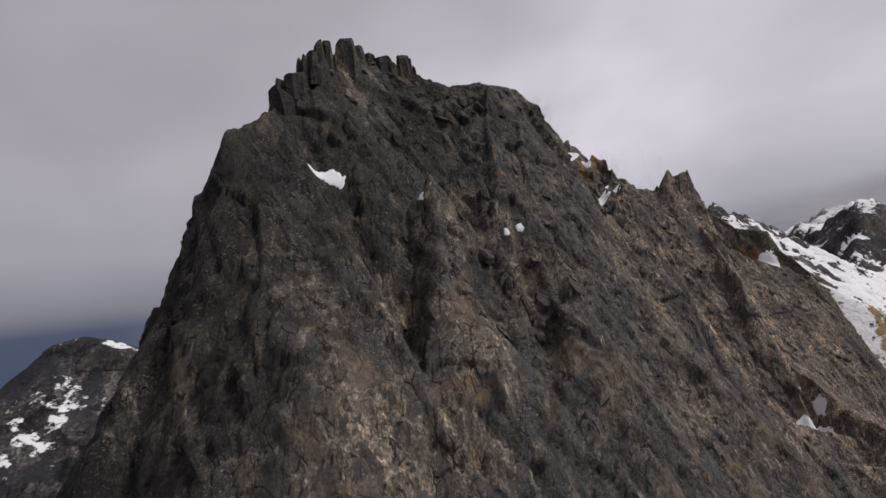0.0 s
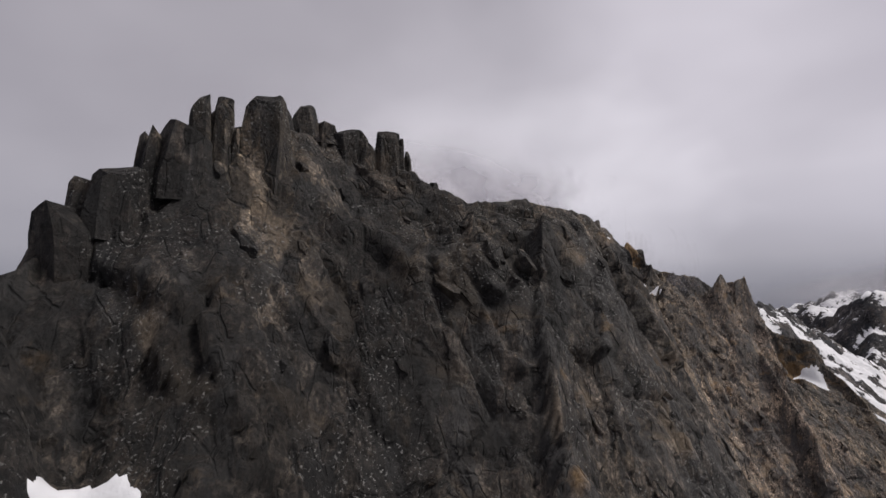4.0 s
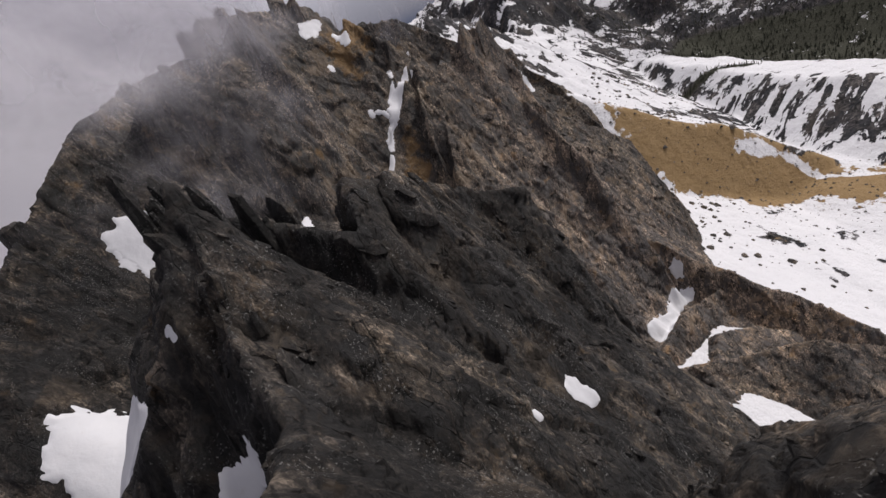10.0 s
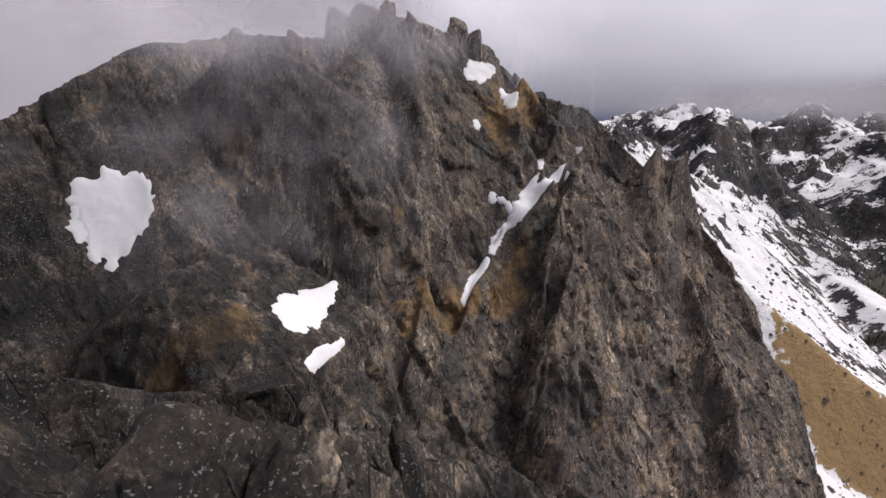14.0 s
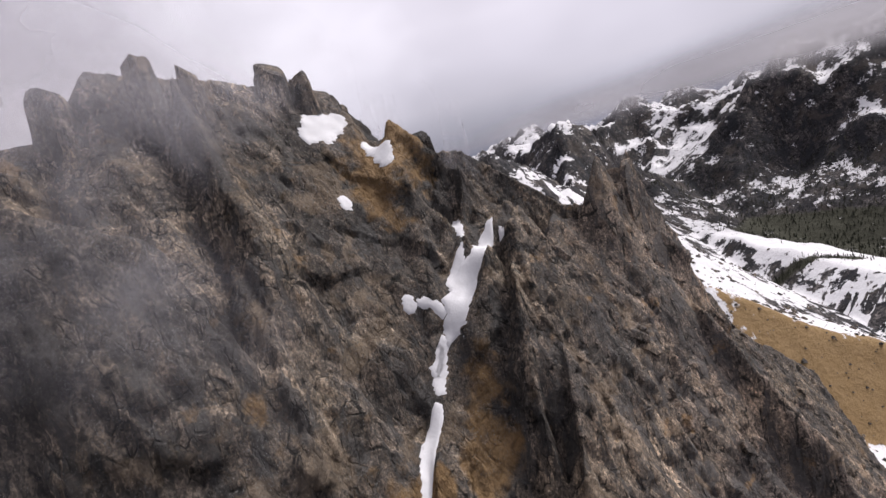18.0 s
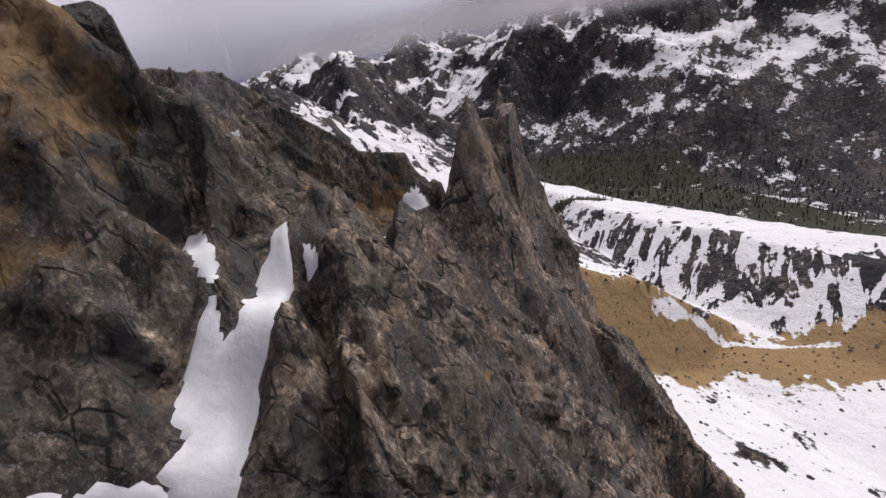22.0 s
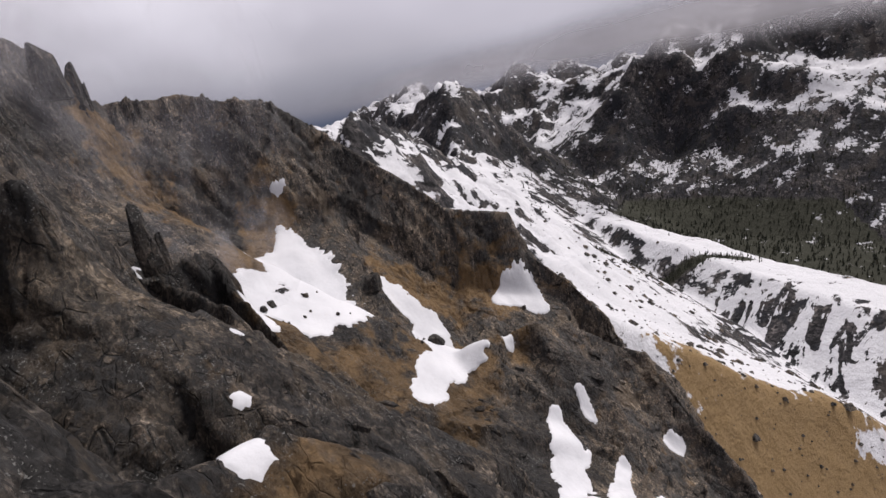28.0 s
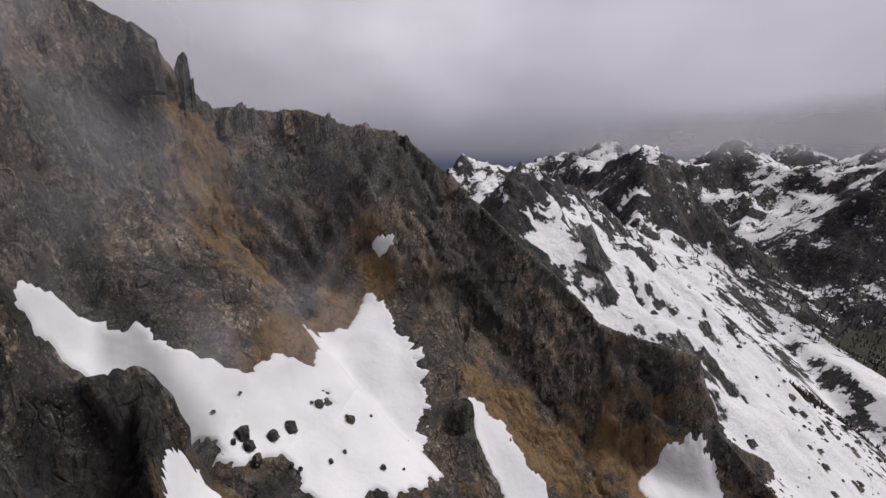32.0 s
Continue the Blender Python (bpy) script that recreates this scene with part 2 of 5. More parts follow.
# ---- the plan: crests of the massif as lines, with the fall on their left and right ----
# a fall is (first slope, how far it goes, second slope)
CRESTS = [
    # the first tower: summit crest, its buttresses and its foot
    ([(-49, 119.5, 47.5), (-46, 131, 53.5), (-43, 140, 62.5), (-38, 146, 74), (-31, 152, 82.5), (-26, 160, 86), (-22, 170, 88.5), (-14, 174, 88), (-4, 175, 84.5), (5, 173, 78), (9, 172, 75)], (2, 30, 1.2), (1.7, 14, 2.2)),
    ([(-26, 158, 82), (-14, 157, 70), (-3, 158, 65), (8, 161, 66), (17, 161, 66)], (2.2, 10, 1.5), (2.2, 12, 2)),
    ([(-49, 119.5, 47.5), (-57.7, 114.3, 15.5), (-66.3, 105.4, -16.9), (-78, 85, -60)], (3, 10, 2.5), (3.2, 30, 1.2)),
    ([(-22, 132, 33), (-24, 116.8, 9.9), (-20, 98, -30), (-15, 70, -95)], (1.48, 20, 1.6), (1.5, 20, 1.6)),
    ([(-0.7, 132.4, 34.1), (1.8, 116.2, 4.4), (8, 95, -35), (12, 70, -90)], (1.45, 20, 1.6), (1.5, 20, 1.6)),
    ([(20, 172, 68), (40.3, 173.4, 51.2), (40.1, 161.6, 34.6), (48.3, 155.6, 13.8), (65.1, 150.9, -17.6), (84, 136, -60)], (1.97, 30, 1.2), (2.14, 22, 1.6)),
    ([(20.4, 167.5, 73.6), (20, 143.5, 36.9), (32.6, 127.2, 4.2), (34, 108, -34), (38, 80, -90)], (2.82, 20, 1.5), (1.72, 18.94, 1.63)),
    # the saddle and the second ridge
    ([(5, 173, 77), (3, 192, 75), (7, 214, 73), (10, 232, 66), (9, 246, 76), (12, 258, 89.5), (15, 263, 87)], (3, 40, 1.2), (1.5, 60, 1.3)),
    ([(10.8, 292.9, 86.8), (36.5, 260.5, 71.4), (43.3, 274.9, 77.6), (62.5, 280.3, 68.6), (52.3, 274.2, 75.2), (76.8, 284.3, 57), (92.3, 278.6, 49.2)], (1.98, 30.53, 1.2), (2.38, 17.04, 1.4)),
    ([(92.3, 278.6, 49.2), (112, 285.9, -5), (140, 300, -55), (167.1, 320.4, -111.8), (213.4, 327.8, -105.9), (262, 328, -122)], (1.3, 40, 1), (3.22, 60, 1)),
    ([(167.1, 320.4, -111.8), (212.2, 286.3, -118.3), (235, 264.7, -117.4), (261.1, 240.6, -138.3)], (1.52, 40, 1), (1.04, 40, 1)),
    ([(140, 300, -57), (180, 292, -119), (222, 312, -123), (255, 304, -139), (276, 293, -156)], (0.9, 60, 1), (0.9, 60, 1)),
    # the misty peak with its west ridge and its buttresses
    ([(143.1, 458.5, 128.3), (81.1, 452.6, 139.7), (69, 456, 127), (31.9, 442.1, 122.8), (11.2, 420.7, 115.8), (-15.4, 407.6, 96.6), (-44.6, 356.9, 74.3), (-78.8, 341.2, 58.7), (-110, 300, -10)], (1.76, 31, 2.1), (3, 40, 0.9)),
    ([(97.3, 442.2, 135.2), (96.9, 422.6, 99.5), (97.8, 413.4, 66.8), (94, 400, 42), (85, 385, 15)], (2.52, 18.19, 1.62), (2.11, 17.06, 1.47)),
    ([(143.5, 448.9, 110.7), (147, 437.3, 104), (154.2, 416.3, 82.3)], (2.19, 10.04, 1.81), (2.43, 6.78, 1.53)),
    ([(44, 400, 50), (55.7, 371.9, 35.5), (62, 350, 22)], (1.2, 13.97, 1.4), (1.2, 14, 1.4)),
    # from the peak to the notch and on to the pillar
    ([(143.1, 458.5, 128.3), (132.3, 451.7, 121.5), (138.3, 449.8, 110.9), (160.7, 453.6, 110.4), (151.5, 444.1, 115.2), (170, 421.9, 83.5), (175.6, 421.5, 65.2), (189.5, 426.8, 75.2), (189.9, 426.2, 72.2), (208.9, 424, 70.4), (208.6, 422.1, 90)], (2.77, 48.31, 1.87), (1.61, 16.01, 2.4)),
    ([(225.7, 424.8, 88.4), (214, 419.4, 62), (220.8, 411.3, 38.1), (217.9, 400.6, 32.9), (225.3, 375.4, -12.4), (229.5, 363.9, -50.2), (240, 345, -105)], (3.14, 52.42, 0.67), (3.4, 17.61, 1.63)),
    ([(165.4, 422.1, 79.5), (179.9, 430.6, 80.9), (153, 404.1, 65.3), (155.1, 396.8, 36.9), (152, 388, 16), (148, 370, -20)], (3.4, 16.4, 1.84), (2.32, 15.12, 2.21)),
    # the crest north of the peak, round the cirque
    ([(143.1, 458.5, 128.3), (150, 498, 112), (157, 534, 122)], (1.4, 50, 0.9), (1.61, 23, 0.81)),
    ([(157, 534, 122), (180, 582, 122), (196, 612, 131), (212, 640, 139)], (1.4, 50, 0.9), (2.6, 30, 0.6)),
    ([(212, 640, 139), (228, 654, 142.5), (240, 661, 136), (247, 661, 123), (256, 668, 117), (283, 667, 117.5), (300, 660, 113), (318, 654, 109.5), (343.7, 643, 85.2)], (1.7, 50, 0.9), (3.2, 18, 0.79)),
    ([(343.7, 643, 85.2), (374.5, 614.8, 45.2), (402.5, 594.2, 35.8), (403.8, 588.6, 17.8), (410.5, 547.2, -21.7)], (2.53, 12.59, 0.6), (2.93, 13.71, 0.58)),
    # the ribs under the crest, and the low rib of columns
    ([(163.7, 535.3, 101.4), (186.2, 558.7, 89.8), (215.9, 537.6, 95.5), (229.5, 561.1, 70.8), (245.2, 563.6, 70.3), (250.8, 534, 35.3), (258, 528.9, 32.1), (264.1, 509.9, 4.3), (274, 498, -20)], (3.4, 20.44, 1), (3.4, 6.03, 0.97)),
    ([(160, 500, 108), (185.3, 489.3, 79.3), (211.9, 489.2, 63.4), (227.5, 495.9, 58.5), (240, 482, 34.1), (262, 468, -4), (280, 455, -40)], (1.29, 20, 1), (1.25, 20.13, 1.2)),
    ([(320, 572, -0.2), (334.6, 558.9, 4.4), (354.5, 549.9, 1.8), (379.2, 548.2, -11), (390.8, 522.7, -23.1), (373, 475, -60)], (1.58, 20.33, 1), (0.95, 29.59, 1.03)),
    # broad shoulders between the crests
    ([(43, 414.2, 120.9), (41.5, 399.9, 55.8), (24.9, 373.1, 58), (26, 355, 27.1), (20, 335, 0)], (0.67, 35.55, 2.8), (0.78, 19.83, 0.68)),
    ([(12.9, 259.7, 93.8), (2.4, 280.2, 73.6), (4.4, 289.2, 78.6), (38.7, 314.4, 55.6), (51.6, 320.4, 52.2)], (1.2, 19.99, 1.43), (3.31, 20.48, 1.42)),
    ([(9, 172, 75.5), (18, 174, 76.3), (28, 177, 75.8), (36, 181, 72), (42, 185, 65), (46, 185, 52), (51.7, 181.4, 33.8), (66.6, 175.8, 16.3), (75, 168, -20)], (1.2, 14, 2), (0.9, 5, 2.2)),
    ([(157.9, 529.9, 118.9), (194.2, 504.3, 102), (188.7, 476.9, 94.8), (196.7, 470.8, 81.3), (205.8, 460.8, 59.7), (225, 450, 20)], (2.38, 20.07, 1.31), (2.25, 20, 1.3)),
    ([(169.8, 429.2, 81), (168.9, 413.7, 71.9), (162.5, 392.3, 30), (171.2, 383.9, 2.4), (190.5, 370.5, -30)], (2.16, 24.13, 1.66), (2.04, 17.59, 1.27)),
    ([(229.5, 561.1, 70.8), (235.2, 533.8, 64), (243.2, 528.2, 46.1), (255.9, 514.7, 20.2)], (3.4, 16, 1.3), (2.38, 16, 1.3)),
    ([(209.3, 427.2, 68.5), (218.8, 422.9, 84.1), (225.7, 424.8, 88.4)], (7, 13.44, 1.5), (5.3, 17.84, 2.16)),
    ([(-40, 128, 56), (-45.2, 122, 48), (-39.2, 116.7, 26.4), (-33, 108, 2), (-30, 95, -30)], (1.8, 16, 1.4), (2.2, 20, 1.7)),
    ([(21.6, 166.8, 66.1), (14.1, 150.6, 42.7), (14.1, 138.5, 23.3), (16.3, 124.4, -1.9), (18, 105, -30)], (1.85, 16.12, 1.71), (1.8, 16, 1.5)),
    ([(166.4, 424.2, 80), (165.8, 414.7, 78.6), (159.4, 406.1, 62.9), (157.2, 398.8, 49.1), (143.6, 388.5, 27.3), (138.7, 382.6, 9.5)], (2.92, 10.06, 1.95), (2.06, 14.01, 1.5)),
    # the ridge beyond, with its snow slope
    ([(345, 655, 70), (430, 760, 58), (526, 854, 66), (640, 960, 48), (760, 1060, 28), (881, 1155, 24), (1060, 1260, 10), (1300, 1500, 40), (1500, 1800, 60), (1795, 2130, 86)], (0.9, 90, 0.5), (0.95, 60, 0.72)),
]
FAR_CRESTS = [
    ([(2700, -900, 120), (2600, -300, 150), (2440, 351, 115), (2350, 800, 160), (2170, 1134, 95), (2190, 1735, 95), (2050, 2250, 20), (1864, 2532, -10), (1795, 2130, 40)], (0.55, 900, 0.3), (0.5, 900, 0.3)),
    ([(1500, 1800, 60), (1450, 1500, -40), (1400, 1250, -130)], (0.6, 200, 0.4), (0.6, 200, 0.4)),
    ([(1300, 2700, -20), (1900, 2800, 30), (2600, 2600, 60), (3300, 2300, 80), (3700, 1500, 120)], (0.5, 600, 0.3), (0.5, 600, 0.3)),
    ([(-330, 420, -40), (-420, 520, -62), (-560, 560, -100), (-800, 540, -160), (-1200, 600, -260)], (0.8, 120, 0.5), (0.7, 160, 0.5)),
    ([(-330, 420, -40), (-250, 430, -55), (-150, 400, -60)], (0.8, 120, 0.5), (0.7, 160, 0.5)),
    ([(-900, 2600, -260), (-2000, 2400, -240), (-3200, 1900, -220)], (0.4, 300, 0.2), (0.4, 300, 0.2)),
]


def fallen(d, fall):
    a, reach, b = fall
    return np.where(d < reach, a * d, a * reach + b * (d - reach))


def crest_height(x, y, crests, pinch=1.4):
    best = np.full(np.shape(x), -1e4)
    for points, left, right in crests:
        for (ax, ay, az), (bx, by, bz) in zip(points, points[1:]):
            ux, uy = bx - ax, by - ay
            length2 = ux * ux + uy * uy
            free = ((x - ax) * ux + (y - ay) * uy) / length2
            t = np.clip(free, 0, 1)
            slack_a, slack_b = (0 if (ax, ay, az) == points[0] else 14), (0 if (bx, by, bz) == points[-1] else 14)
            length = math.sqrt(length2)
            past = np.where(free < 0, np.maximum(-free * length - slack_a, 0), np.where(free > 1, np.maximum((free - 1) * length - slack_b, 0), 0))
            px, py = x - ax - t * ux, y - ay - t * uy
            d = np.sqrt(px * px + py * py)
            onleft = ux * py - uy * px > 0
            best = np.maximum(best, az + t * (bz - az) - np.where(onleft, fallen(d, left), fallen(d, right)) - pinch * past)
    return best


AX, AY = 0.66, 0.7513          # along the massif; the way east across it is (AY, -AX)


def valley(x, y):
    e = x * AY - (y - 150) * AX
    e = e + np.clip((x * AX + (y - 150) * AY - 690) * 0.3, -120, 150) * np.clip((e - 200) / 200, 0, 1)
    east = np.interp(e, [-4000, -900, -400, -150, 0, 60, 150, 243, 340, 449, 545, 620, 750, 1050, 1500, 4500], [-420, -420, -330, -190, -110, -132, -185, -240, -242, -194, -206, -255, -318, -346, -352, -352])
    return east


# gullies cut into the faces: their bed, and how steeply their sides rise
CUTS = [
    ([(165, 424.5, 79), (158, 421, 74), (150, 417.5, 66.5), (144, 415, 61), (136, 412.5, 53), (126, 410, 45), (118, 407, 35), (111, 405, 25), (104, 400, 12)], 0.9, 4),
    ([(156, 431, 80), (147, 424, 72), (139, 415, 61)], 1.0, 3),
    ([(340, 545, -14), (336, 530, -20), (300, 500, -30), (280, 480, -34), (300, 450, -70)], 0.7, 10),
    ([(-12, 238, 20), (-30, 242, -10), (-70, 240, -70)], 0.7, 10),
]


def cut(x, y, z):
    for points, rise, wide in CUTS:
        bed = np.full(np.shape(x), 1e4)
        for (ax, ay, az), (bx, by, bz) in zip(points, points[1:]):
            ux, uy = bx - ax, by - ay
            t = np.clip(((x - ax) * ux + (y - ay) * uy) / (ux * ux + uy * uy), 0, 1)
            d = np.hypot(x - ax - t * ux, y - ay - t * uy)
            bed = np.minimum(bed, az + t * (bz - az) + rise * d + 4.0 * np.maximum(d - wide, 0))
        z = np.maximum(np.minimum(z, bed), z - 9)
    return z


FAR_RIDGE = CRESTS.pop()       # it belongs to the ground sheet


def rock_height(x, y):
    """The massif; its flank breaks off where the valley snow begins."""
    s, e = x * AX + (y - 150) * AY, x * AY - (y - 150) * AX
    brink = np.interp(s, [0, 235, 295, 350, 420, 700], [170, 170, 150, 88, 72, 55])
    return cut(x, y, crest_height(x, y, CRESTS)) - 1.5 * np.maximum(e - brink, 0)


def land_height(x, y):
    return np.maximum(np.maximum(crest_height(x, y, FAR_CRESTS, 0.0), crest_height(x, y, [FAR_RIDGE])), valley(x, y))


def ground_height(x, y):
    x, y = np.asarray(x, float), np.asarray(y, float)
    return np.maximum(rock_height(x, y), land_height(x, y))


# ---- materials ----
def material(name):
    mat = bpy.data.materials.new(name)
    mat.use_nodes = True
    mat.node_tree.nodes.clear()
    add = nodes_of(mat.node_tree)
    shader = add("ShaderNodeBsdfPrincipled")
    add("ShaderNodeOutputMaterial", Surface=shader.outputs["BSDF"])
    return mat, add, shader


def joined(shader, slot, socket):
    shader.id_data.links.new(socket, shader.inputs[slot])


def facets(add, co, size, turn=(0.20, 0.55, 0.1)):
    """Split rock at one size: each piece's tone, its slanted face as a height, and the joint round it."""
    slant = add("ShaderNodeMapping", Vector=co, Rotation=turn, Scale=(1 / size, 0.8 / size, 0.40 / size)).outputs["Vector"]
    cell = add("ShaderNodeTexVoronoi", {"feature": "F1"}, Vector=slant, Scale=1.0, Randomness=1.0)
    off = add("ShaderNodeVectorMath", {"operation": "SUBTRACT"}, i0=slant, i1=cell.outputs["Position"]).outputs["Vector"]
    lean = add("ShaderNodeVectorMath", {"operation": "SUBTRACT"}, i0=cell.outputs["Color"], i1=(0.5, 0.5, 0.5)).outputs["Vector"]
    face = add("ShaderNodeVectorMath", {"operation": "DOT_PRODUCT"}, i0=off, i1=lean).outputs["Value"]
    joint = add("ShaderNodeTexVoronoi", {"feature": "DISTANCE_TO_EDGE"}, Vector=slant, Scale=1.0, Randomness=1.0).outputs["Distance"]
    tone = add("ShaderNodeSeparateXYZ", Vector=cell.outputs["Color"]).outputs["X"]
    return tone, math_node(add, "MULTIPLY", face, size), joint


def rock_colour(add, co, scale=1.0):
    """Weathered granite: charcoal patches over grey-brown stone, dark seeps, ochre stains, pale flecks and open joints.
    """
    warp = add("ShaderNodeTexNoise", Vector=co, Scale=0.25 * scale, Detail=4.0, Roughness=0.6).outputs["Color"]
    warp = add("ShaderNodeVectorMath", {"operation": "SCALE"}, i0=warp, Scale=1.1 / scale).outputs["Vector"]
    bent = add("ShaderNodeVectorMath", {"operation": "ADD"}, i0=co, i1=warp).outputs["Vector"]
    broad = add("ShaderNodeTexNoise", Vector=co, Scale=0.035 * scale, Detail=6.0, Roughness=0.58).outputs["Fac"]
    base = ramp(add, broad, [(0.36, (0.050, 0.046, 0.044)), (0.44, (0.078, 0.069, 0.063)), (0.50, (0.110, 0.094, 0.082)), (0.58, (0.148, 0.125, 0.104)), (0.70, (0.205, 0.172, 0.138))])
    tall = 0.0
    for size, low, high in ((8.0 / scale, 0.60, 1.40), (2.9 / scale, 0.52, 1.55), (1.0 / scale, 0.42, 1.7), (0.36 / scale, 0.40, 1.75)):
        tone, face, joint = facets(add, bent, size)
        base = mixed(add, 0.85, base, ramp(add, tone, [(0.05, (low, low, low)), (0.55, (1, 1, 1)), (0.95, (high, high * 0.98, high * 0.94))]), "MULTIPLY")
        tall = math_node(add, "ADD", math_node(add, "MULTIPLY", face, 0.92), tall)
        if size > 2 / scale:
            some = ramp(add, add("ShaderNodeTexNoise", Vector=co, Scale=0.3 * scale, Detail=2.0).outputs["Fac"], [(0.47, (0, 0, 0)), (0.58, (0.9, 0.9, 0.9))])
            line = ramp(add, joint, [(0.014, (1, 1, 1)), (0.046, (0, 0, 0))])
            gap = math_node(add, "MULTIPLY", line, some)
            base = mixed(add, gap, base, (0.008, 0.008, 0.008))
            tall = math_node(add, "SUBTRACT", tall, math_node(add, "MULTIPLY", gap, 0.35 / scale))
    fine = add("ShaderNodeTexNoise", Vector=co, Scale=1.3 * scale, Detail=9.0, Roughness=0.72).outputs["Fac"]
    base = mixed(add, 1.0, base, ramp(add, fine, [(0.32, (0.34, 0.34, 0.35)), (0.50, (0.95, 0.95, 0.95)), (0.66, (1.8, 1.77, 1.70))]), "MULTIPLY")
    streaked = add("ShaderNodeMapping", Vector=bent, Rotation=(0.1, 0.35, 0.0), Scale=(0.20 * scale, 0.20 * scale, 0.03 * scale)).outputs["Vector"]
    streak = add("ShaderNodeTexNoise", Vector=streaked, Scale=1.0, Detail=6.0, Roughness=0.62).outputs["Fac"]
    base = mixed(add, ramp(add, streak, [(0.525, (0, 0, 0)), (0.555, (0.75, 0.75, 0.75))]), base, mixed(add, fine, (0.020, 0.020, 0.021), (0.072, 0.069, 0.067)))
    stain = add("ShaderNodeTexNoise", Vector=co, Scale=0.07 * scale, Detail=7.0, Roughness=0.62, Distortion=0.6).outputs["Fac"]
    stain_fac = ramp(add, stain, [(0.56, (0, 0, 0)), (0.62, (0.6, 0.6, 0.6))])
    base = mixed(add, stain_fac, base, mixed(add, fine, (0.050, 0.037, 0.026), (0.25, 0.19, 0.13)))
    return base, fine, tall


def rock_material():
    mat, add, shader = material("granite")
    co = add("ShaderNodeNewGeometry").outputs["Position"]
    base, fine, tall = rock_colour(add, co)
    zone = add("ShaderNodeAttribute", {"attribute_name": "ochre"}).outputs["Fac"]
    patch = add("ShaderNodeTexNoise", Vector=co, Scale=0.11, Detail=7.0, Roughness=0.64).outputs["Fac"]
    level = math_node(add, "ADD", patch, math_node(add, "MULTIPLY", math_node(add, "SUBTRACT", zone, 0.5), 0.30))
    where = ramp(add, level, [(0.50, (0, 0, 0)), (0.64, (0.85, 0.85, 0.85))])
    base = mixed(add, where, base, mixed(add, fine, (0.055, 0.033, 0.014), (0.33, 0.205, 0.090)))
    fleck = add("ShaderNodeTexNoise", Vector=co, Scale=2.3, Detail=4.0, Roughness=0.65).outputs["Fac"]
    crust = add("ShaderNodeTexNoise", Vector=co, Scale=0.10, Detail=4.0, Roughness=0.6).outputs["Fac"]
    crust = ramp(add, crust, [(0.47, (0.03, 0.03, 0.03)), (0.56, (1, 1, 1))])
    # darker blotched tone on the first tower, second ridge and rib by the cirque
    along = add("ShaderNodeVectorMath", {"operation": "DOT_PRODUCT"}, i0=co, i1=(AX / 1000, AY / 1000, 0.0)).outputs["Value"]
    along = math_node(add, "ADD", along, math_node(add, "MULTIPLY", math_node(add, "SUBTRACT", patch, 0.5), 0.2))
    # light and haze painted on outer flanks: less darkening, paler from the peak on
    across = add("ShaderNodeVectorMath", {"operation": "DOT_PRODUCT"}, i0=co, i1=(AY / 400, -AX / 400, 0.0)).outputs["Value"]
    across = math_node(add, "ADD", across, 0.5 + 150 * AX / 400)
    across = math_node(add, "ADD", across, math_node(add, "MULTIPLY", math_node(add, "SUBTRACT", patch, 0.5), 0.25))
    pale_flank = math_node(add, "MULTIPLY", ramp(add, across, [(0.36, (0, 0, 0)), (0.50, (1, 1, 1))]), ramp(add, along, [(0.33, (0, 0, 0)), (0.38, (1, 1, 1)), (0.48, (1, 1, 1)), (0.50, (0, 0, 0))]))
    base = mixed(add, pale_flank, base, mixed(add, 1.0, base, (1.85, 1.78, 1.75), "MULTIPLY"))
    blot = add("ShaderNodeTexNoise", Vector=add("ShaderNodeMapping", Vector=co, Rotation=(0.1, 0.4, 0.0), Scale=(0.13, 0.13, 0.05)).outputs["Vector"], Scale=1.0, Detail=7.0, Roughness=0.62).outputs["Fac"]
    dark_zone = math_node(add, "MULTIPLY", ramp(add, along, [(0.30, (1, 1, 1)), (0.35, (0, 0, 0)), (0.47, (0, 0, 0)), (0.50, (0.75, 0.75, 0.75)), (0.585, (0.75, 0.75, 0.75)), (0.66, (0.3, 0.3, 0.3)), (0.70, (0, 0, 0))]), ramp(add, blot, [(0.40, (0.50, 0.50, 0.50)), (0.46, (0.92, 0.92, 0.92)), (0.54, (1, 1, 1))]))
    dark_zone = math_node(add, "MULTIPLY", dark_zone, ramp(add, across, [(0.505, (1, 1, 1)), (0.56, (0.15, 0.15, 0.15))]))
    base = mixed(add, dark_zone, base, mixed(add, 1.0, base, (0.17, 0.174, 0.183), "MULTIPLY"))
    base = mixed(add, math_node(add, "MULTIPLY", crust, ramp(add, fleck, [(0.60, (0, 0, 0)), (0.63, (0.8, 0.8, 0.8))])), base, (0.19, 0.187, 0.18))
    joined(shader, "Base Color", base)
    shader.inputs["Roughness"].default_value = 0.85
    shader.inputs["Specular IOR Level"].default_value = 0.35
    tall = math_node(add, "ADD", tall, math_node(add, "MULTIPLY", fine, 0.5))
    bump = add("ShaderNodeBump", Strength=1.0, Distance=1.0, Height=tall)
    joined(shader, "Normal", bump.outputs["Normal"])
    return mat


